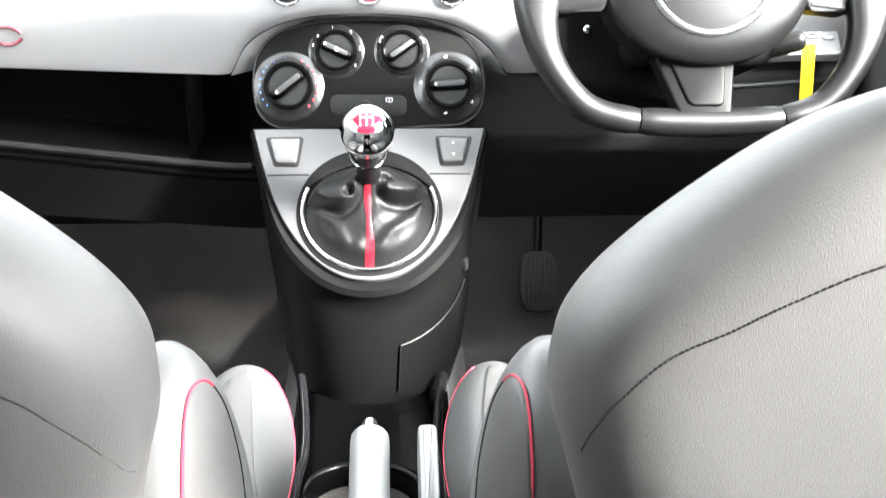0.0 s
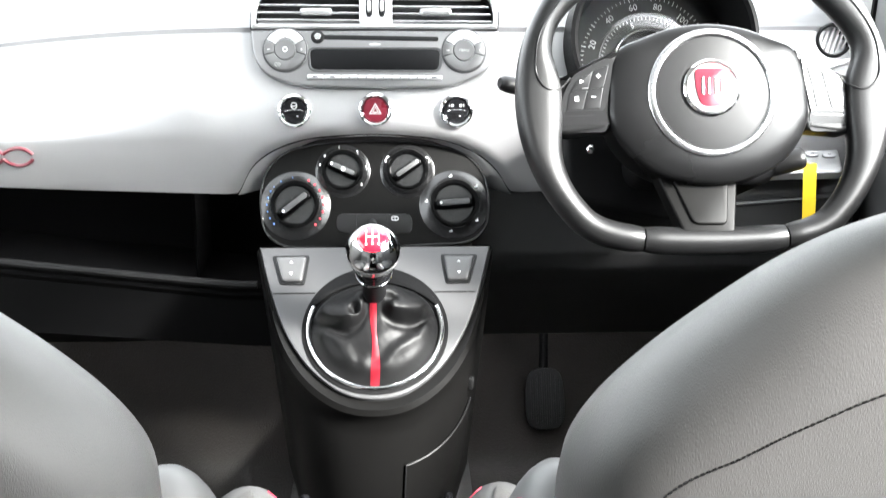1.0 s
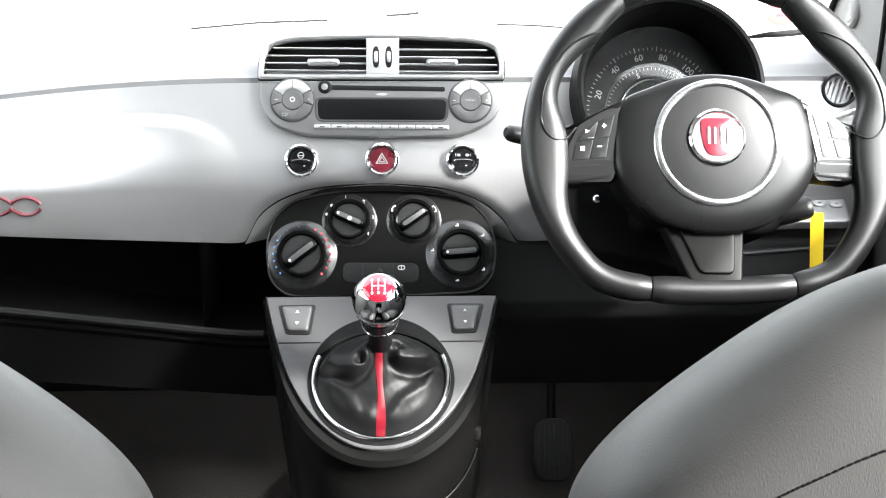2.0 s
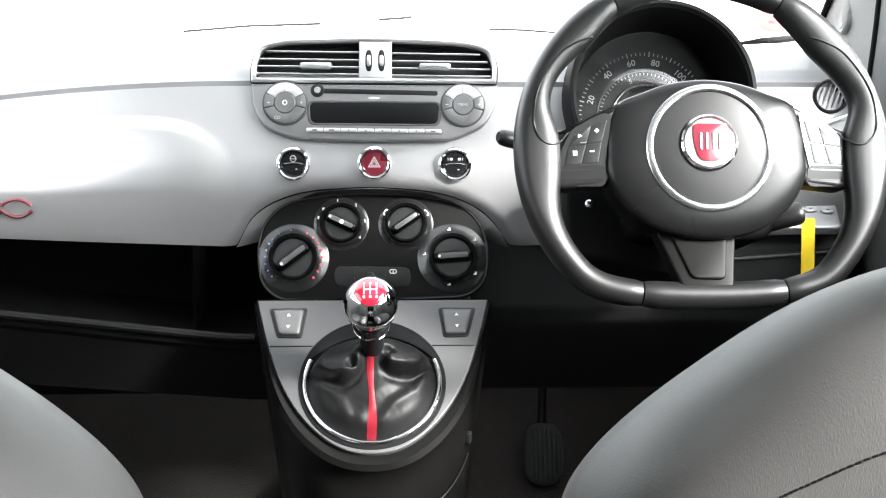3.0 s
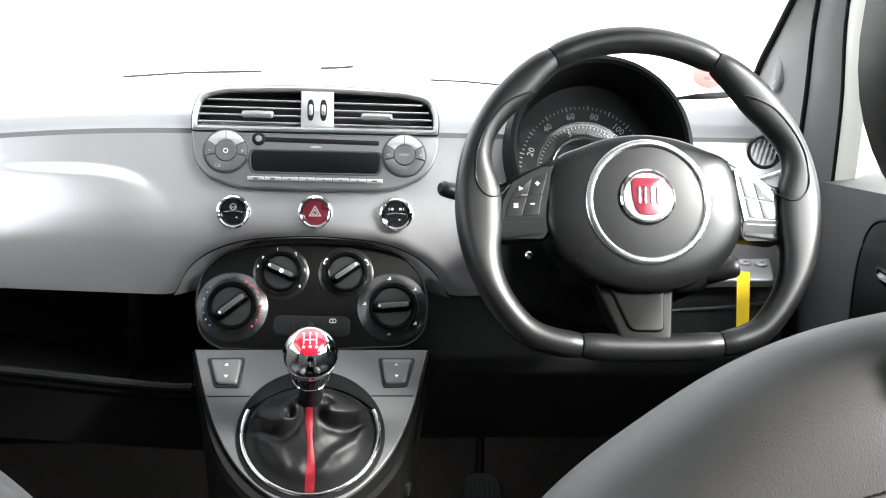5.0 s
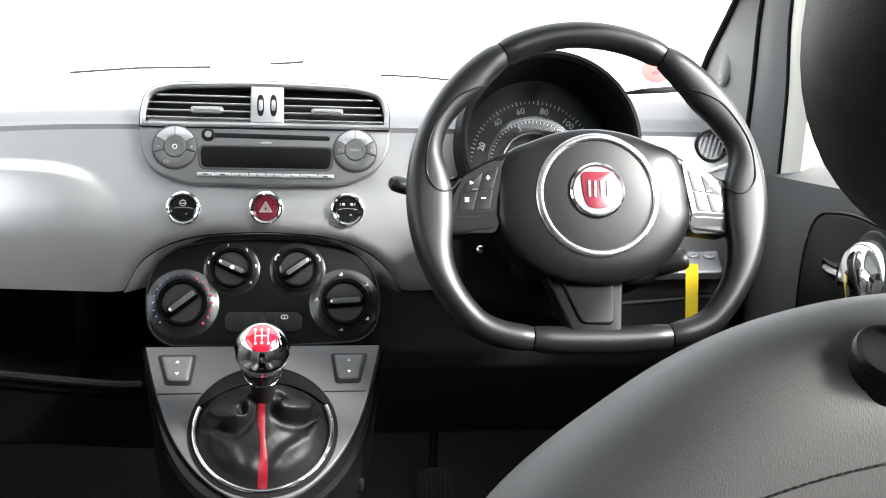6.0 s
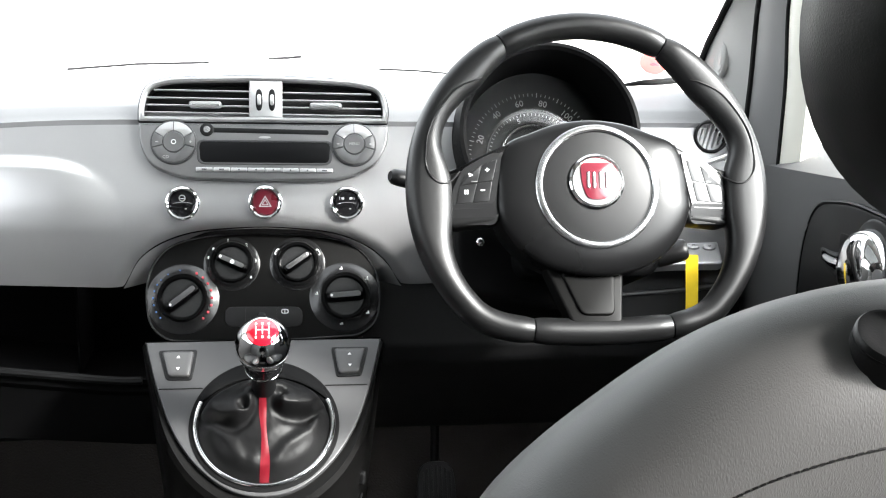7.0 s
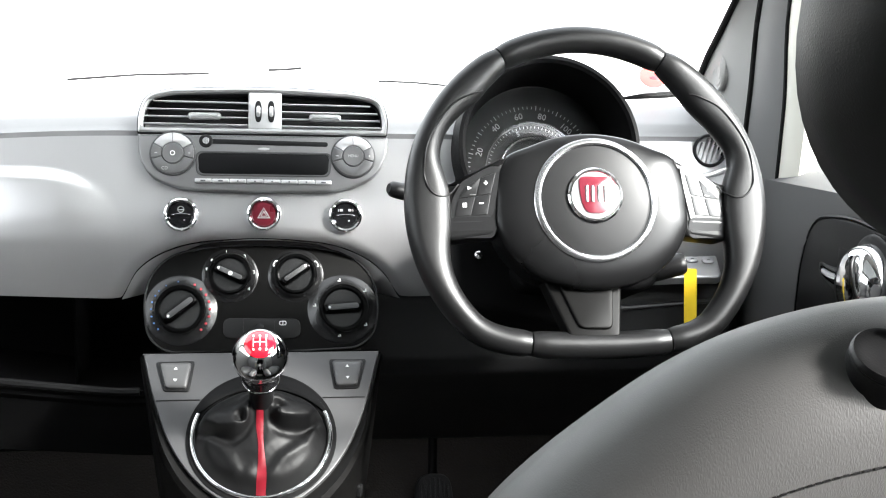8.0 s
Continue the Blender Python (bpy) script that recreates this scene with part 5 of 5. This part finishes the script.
for x0, x1 in ((-0.1175, -0.0690), (0.0680, 0.1160)):
    part("joint", box(FACE @ pose((x0 + x1) / 2, -0.0345, 0.0004), abs(x1 - x0), 0.0012, 0.0010, 0.0002), BLACK, console)
# flat black disc put in for the shadow round the gaiter
part("gaiter_shadow", lathe([(0.0825, -0.006), (0.0825, 0.0010), (0.0805, 0.0018), (0.068, 0.0008), (0.05, 0.0002)], GEAR, 64), SOFTBLACK, console, "black disc for the shadow round the gear gaiter")
# lid let into the console's side
lid_cols = [i for i, v in enumerate(body_rings[6]) if 0.030 < v.x < 0.108 and v.y < 1.26]
lid_cols.sort(key=lambda i: body_rings[6][i].x)
def lid_point(i, k):
    v = body_rings[k][i]
    out = Vector((v.x, -(1.33 - v.y) * 0.35, 0)).normalized()
    return v + out * 0.0022
part("side_lid", sheet(lid_point, lid_cols, [6, 7, 8, 9]), CONSOLE, console, "charcoal lid in the console side")
part("lid_edge", tube([lid_point(lid_cols[0], k) for k in (6, 7, 8, 9)], 0.0011, 6), BLACK, console)
part("lid_edge", tube([lid_point(i, 6) for i in lid_cols], 0.0013, 6), BLACK, console)
part("lid_catch", box(Matrix.Translation(lid_point(lid_cols[-2], 5)) @ pose(0, 0, 0, 90, 0, 66), 0.010, 0.014, 0.006, 0.002), PANEL, console)

# shift pattern
for dx in (-0.0065, 0.0, 0.0065):
    part("pattern_bar", box(TOP @ pose(dx, 0.0, 0.0294 - abs(dx) * 0.11), 0.0010, 0.010, 0.0006, 0.0002), WHITE, knob)
part("pattern_bar", box(TOP @ pose(0, 0, 0.0294), 0.013, 0.0010, 0.0006, 0.0002), WHITE, knob)
for dx in (-0.0065, 0.0, 0.0065):
    for dy in (-0.0078, 0.0078):
        part("pattern_mark", box(TOP @ pose(dx, dy, math.sqrt(0.0296 ** 2 - dx * dx - dy * dy)), 0.0022, 0.0026, 0.0010, 0.0005), WHITE, knob)

# ---- badge on the passenger fascia: red looped figures as plain shapes ----
fascia_badge = thing("fascia_badge", (-0.46, 1.39, 0.83), "red looped metal badge on the silver fascia", "badge")
for i in range(3):
    x0 = -0.411 - 0.0352 * i
    for s in (-1, 1):
        line = []
        for k in range(25):
            t = k / 24
            u = x0 - 0.0352 * t
            v = 0.8305 + s * (0.0028 + 0.0080 * math.sin(math.pi * t) ** 0.75)
            line.append((u, face_y(u, v) - 0.0018, v))
        part("loop", tube(line, 0.0027, 10, flat=0.8), RED, fascia_badge)

# ---- dial markings ----
DIA = CLU @ Matrix.Translation((-0.004, -0.0145, -0.0525))
cl_r = 0.0820
for i in range(61):
    a = radians(205 - i * 4.0)
    if 20 < math.degrees(a) < 215 and math.sin(a) > -0.35:
        big = i % 5 == 0
        part("tick", box(DIA @ pose(cl_r * math.cos(a), cl_r * math.sin(a), 0.0006, 0, 0, math.degrees(a)), 0.006 if big else 0.0035, 0.0011 if big else 0.0008, 0.0006, 0.0002), PRINT, cluster)
for text, a in (("20", 161), ("40", 130), ("60", 103), ("80", 78), ("100", 50)):
    words("speed_figure", text, DIA @ pose(0.0715 * math.cos(radians(a)), 0.0715 * math.sin(radians(a)), 0.0004, 0, 0, a - 90), 0.0115, PRINT, cluster)
for i in range(40):
    a = radians(190 - i * 5)
    if math.sin(a) > -0.2:
        part("tick", box(DIA @ pose(0.0565 * math.cos(a), 0.0565 * math.sin(a), 0.0006, 0, 0, math.degrees(a)), 0.003, 0.0007, 0.0006, 0.0002), PRINT, cluster)
words("rev_figure", "5", DIA @ pose(0.050 * math.cos(radians(110)), 0.050 * math.sin(radians(110)), 0.0004, 0, 0, 20), 0.009, PRINT, cluster)
part("ring", lathe([(0.0605, 0.0), (0.0605, 0.0016), (0.0592, 0.0016), (0.0592, 0.0)], DIA, 72, caps=(False, False)), GREY, cluster)
part("ring", lathe([(0.0440, 0.0), (0.0440, 0.0045), (0.0424, 0.0055), (0.0406, 0.0045), (0.0406, 0.0)], DIA, 72, caps=(False, False)), SATIN, cluster, "satin silver inner ring")
part("centre_screen", lathe([(0.0400, 0.0), (0.0400, 0.0012), (0.01, 0.0012)], DIA, 48), SCREEN, cluster, "dark round centre display")

# ---- side vent, tweeter, sticker ----
sv = thing("side_vent", (0.575, 1.41, 0.95), "round black side air vent in the dashboard", "air vent")
SVM = plane_at((0.5695, face_y(0.5695, 0.955) - 0.004, 0.9625), 12, -14) @ Matrix.Scale(0.64, 4)
part("ring", lathe([(0.034, -0.01), (0.034, 0.002), (0.032, 0.005), (0.029, 0.005), (0.0275, 0.002), (0.0275, -0.02)], SVM, 48, caps=(False, False)), BLACK, sv, "black vent ring")
part("bowl", lathe([(0.0277, -0.022), (0.0277, -0.016), (0.01, -0.018)], SVM, 32), BLACK, sv)
for i in range(5):
    d = (i - 2) * 0.0105
    part("slat", box(SVM @ pose(d, 0, -0.006, 0, 18, -20), 0.0022, 2 * math.sqrt(0.0275 ** 2 - d * d) - 0.002, 0.012, 0.0006), SLAT, sv)
part("blade", box(pose(0.566, 1.395, 0.9365, 78, 0, 0) @ pose(0, 0, 0, 0, 0, 17), 0.040, 0.0075, 0.006, 0.002), SILVER, sv, "silver blade under the vent")
tw = thing("tweeter", (0.58, 1.45, 1.04), "narrowed grey tweeter grille on the corner panel", "loudspeaker")
TWM = Matrix(((0, 0, -0.9, 0.580), (0.9, 0, 0, 1.452), (0, 0.9, 0, 1.062), (0, 0, 0, 1)))
# squeezed sideways and sunk to fit the camera's view
part("grille", lathe([(0.0285, -0.004), (0.0285, 0.002), (0.026, 0.0045), (0.022, 0.003), (0.019, 0.0045), (0.015, 0.003), (0.011, 0.0045), (0.007, 0.003), (0.002, 0.004)], TWM @ Matrix.Translation((0, 0, -0.0058)) @ Matrix.Diagonal((0.74, 1.04, 0.85, 1)), 40), TRIM, tw, "grey ringed grille")

# ---- door furniture ----
DM = lambda y, z, off=0.0: Matrix(((0, 0, -1, SIDE - off), (-1, 0, 0, y), (0, 1, 0, z), (0, 0, 0, 1)))
rec = part("handle_plate", slab(rounded([(-0.030, -0.14), (0.235, -0.14), (0.235, 0.048), (0.075, 0.050), (-0.008, 0.034), (-0.030, -0.02)], [0.01, 0.01, 0.01, 0.03, 0.03, 0.03], 5), DM(1.200, 0.885), -0.005, 0.006, 0.003), PANEL, door, "charcoal plate round the door handle")
part("plate_joint", tube([DM(1.200, 0.885) @ Vector((x, y, 0.004)) for x, y in rounded([(-0.032, -0.142), (0.237, -0.142), (0.237, 0.050), (0.075, 0.052), (-0.009, 0.036), (-0.032, -0.02)], [0.01, 0.01, 0.01, 0.03, 0.03, 0.03], 5)], 0.0022, 6, closed=True), BLACK, door)
hand = thing("door_handle", (SIDE - 0.01, 1.13, 0.88), "polished chrome inner door handle with a lever", "door handle")
part("cup", lathe([(0.040, 0.0), (0.040, 0.010), (0.037, 0.020), (0.030, 0.027), (0.018, 0.031), (0.006, 0.032)], DM(1.062, 0.880, 0.006) @ Matrix.Diagonal((1, 1.05, 1, 1)), 40), CHROME, hand, "domed chrome pivot")
def pull_lever():
    """A boat-shaped pull: a bright slanting edge over a rounded hull."""
    tip = ((0.613, 1.1824, 0.8770), (0.602, 1.1590, 0.8725), (0.6005, 1.1560, 0.8705), (0.604, 1.1545, 0.8645), (0.612, 1.1629, 0.8590), (0.6155, 1.1750, 0.8660))
    root = ((0.600, 1.0850, 0.8935), (0.585, 1.0500, 0.8940), (0.5835, 1.0475, 0.8915), (0.587, 1.0500, 0.8770), (0.608, 1.0900, 0.8580), (0.6155, 1.0900, 0.8750))
    bm = bmesh.new()
    rings = []
    for t in spread(0, 1, 12):
        w = 0.75 + 0.25 * step(t, 0.0, 0.12)
        ring = [Vector(a).lerp(Vector(b), t) for a, b in zip(tip, root)]
        mid = sum(ring, Vector()) / 6
        rings.append([mid + (v - mid) * w + Vector((0, 0, -0.004 * math.sin(math.pi * t))) for v in ring])
    loft(bm, rings)
    return bm
part("lever", pull_lever(), CHROME, hand, "chrome pull lever", sharp=50)
# thin black slab on the plate paints the shadow behind the lever
part("recess", slab(rounded([(0.059, 0.002), (0.084, 0.004), (0.084, 0.018), (0.059, 0.016)], 0.002, 3), DM(1.200, 0.885), 0.004, 0.0066, 0.0005), BLACK, hand, "flat black slab for the shadow over the lever")
part("cup_shell", lathe([(0.046, 0.0), (0.046, 0.004), (0.043, 0.006)], DM(1.062, 0.886, 0.004), 40), BLACK, hand)

# ---- pedals ----
ped = thing("brake_pedal", (0.262, 1.71, 0.33), "black ribbed rubber brake pedal", "pedal")
PM = plane_at((0.262, 1.68, 0.352), 28)
part("arm", tube([(0.262, 1.70, 0.355), (0.265, 1.76, 0.48), (0.265, 1.80, 0.66)], 0.010, 10), BLACK, ped)
pad_ = part("pad", slab(rounded([(-0.028, -0.048), (0.028, -0.048), (0.032, 0.0), (0.026, 0.050), (-0.026, 0.050), (-0.032, 0.0)], 0.022), PM, -0.012, 0.004, 0.004), PEDAL, ped, "ribbed rubber pad")
for i in range(7):
    u = (i - 3) * 0.0072
    part("rib", box(PM @ pose(u, 0, 0.0048), 0.0038, 0.088 - 0.0026 * (i - 3) ** 2, 0.003, 0.001), PEDAL, pad_)

# ---- tunnel trim, handbrake ----
tun = thing("tunnel_trim", (0, 0.85, 0.44), "glossy black plastic tunnel trim with a cup holder", "console")
def tunnel_top():
    def f(x, y):
        z = 0.462 - 0.010 * step(abs(x), 0.06, 0.085)
        d = math.hypot((x + 0.008) / 0.060, (y - 0.968) / 0.052)
        z -= 0.050 * (1 - step(d, 0.90, 0.97)) - 0.003 * math.exp(-((d - 1.04) / 0.05) ** 2)
        return (x, y, z)
    return sheet(f, spread(-0.088, 0.088, 120), spread(0.40, 0.90, 30)[:-1] + spread(0.90, 1.04, 130) + spread(1.04, 1.18, 20)[1:], (0, 0, -0.06))
part("tray", tunnel_top(), DIALBLACK, tun, "glossy black tray with a round cup holder", sharp=60)
for s in (-1, 1):
    part("side_rail", tube(smooth_curve([(0.082 * s, 1.17, 0.480), (0.074 * s, 1.10, 0.476), (0.070 * s, 1.02, 0.474), (0.076 * s, 0.92, 0.472), (0.080 * s, 0.42, 0.470)], 5), 0.0055, 12), GLOSS, tun, "glossy black rail")
brake = thing("handbrake", (0.003, 0.62, 0.47), "handbrake lever with a grey moulded grip", "handbrake")
part("grip", tube(smooth_curve([(0.003, 0.865, 0.598), (0.003, 0.855, 0.596), (0.003, 0.80, 0.585), (0.003, 0.70, 0.560), (0.003, 0.60, 0.530)], 6), [0.010, 0.0125, 0.0145, 0.016, 0.0168, 0.017] + [0.0172] * 19, 18), GRIPGREY, brake, "grey moulded grip")
part("button", lathe([(0.0068, -0.01), (0.0068, 0.010), (0.006, 0.0125), (0.002, 0.013)], pose(0.003, 0.868, 0.600, -78, 0, 0), 18), SATIN, brake, "silver release button")
part("lever_arm", tube([(0.003, 0.62, 0.536), (0.003, 0.50, 0.49), (0.003, 0.45, 0.46)], 0.011, 10), BLACK, brake)
buck = thing("seat_belt_buckle", (0.05, 0.8, 0.47), "seat belt buckle on its upright strap", "seat belt buckle")
part("stalk", box(pose(0.052, 0.835, 0.55, 0, 0, 0), 0.012, 0.012, 0.11, 0.003), BLACK, buck)
# pale grey stands in for strong light on a black buckle
part("buckle", box(pose(0.0525, 0.79, 0.585, 18, 0, 0), 0.0165, 0.12, 0.05, 0.005), GRIPGREY, buck, "plastic buckle body, coloured grey for strong light")

# ---- small switch panel beside the steering column ----
swp = thing("switch_panel", (0.53, 1.38, 0.80), "small silver panel with oval buttons beside the steering column", "switch panel")
# added plate, tilted up to show bright like the lit fascia there
SWP = plane_at((0.528, 1.372, 0.823), 58)
part("plate", slab(rounded([(-0.045, -0.022), (0.045, -0.022), (0.048, 0.022), (-0.040, 0.024)], 0.008, 5), SWP, -0.012, 0.0, 0.003, 3), SILVER, swp, "silver panel plate")
for x, y in ((-0.012, 0.010), (0.012, 0.008), (0.033, 0.006)):
    btn = part("button", dome(oval(0.0085, 0.0050, 24, 2.4, x, y), SWP, -0.001, 0.0032, 4, 0.5), SILVER, swp, "silver oval button")
    mark("button_mark", SWP @ pose(x, y, 0.0033), 0.004, 0.0012, GREY, btn)

# ---- round red sticker low on the windscreen ----
stk = thing("windscreen_sticker", (0.537, 1.59, 1.035), "round red paper sticker on the windscreen", "sticker")
STM = plane_at((0.5374, 1.584, 1.041), 44)
disc = part("disc", lathe([(0.019, -0.0006), (0.019, 0.0004), (0.004, 0.0005)], STM, 32), STICKER, stk)
part("print", slab(oval(0.008, 0.003, 20, 2.0, 0.004, -0.002), STM, 0.0003, 0.0009, 0.0002), RED, disc)

# ---- outside: wiper arms on the scuttle ----
wip = thing("windscreen_wiper", (0.1, 1.87, 1.0), "black wiper arm parked at the foot of the windscreen", "wiper")
part("blade", tube([(-0.30, 1.835, 0.999), (-0.2, 1.86, 1.006), (-0.09, 1.87, 1.009)], 0.0020, 6), RUBBER, wip)
part("blade", tube([(0.174, 1.84, 1.005), (0.23, 1.835, 1.004), (0.285, 1.825, 1.001)], 0.0018, 6), RUBBER, wip)
part("arm", tube([(0.002, 1.875, 1.016), (0.03, 1.88, 1.017), (0.054, 1.875, 1.020)], 0.0022, 6), RUBBER, wip)
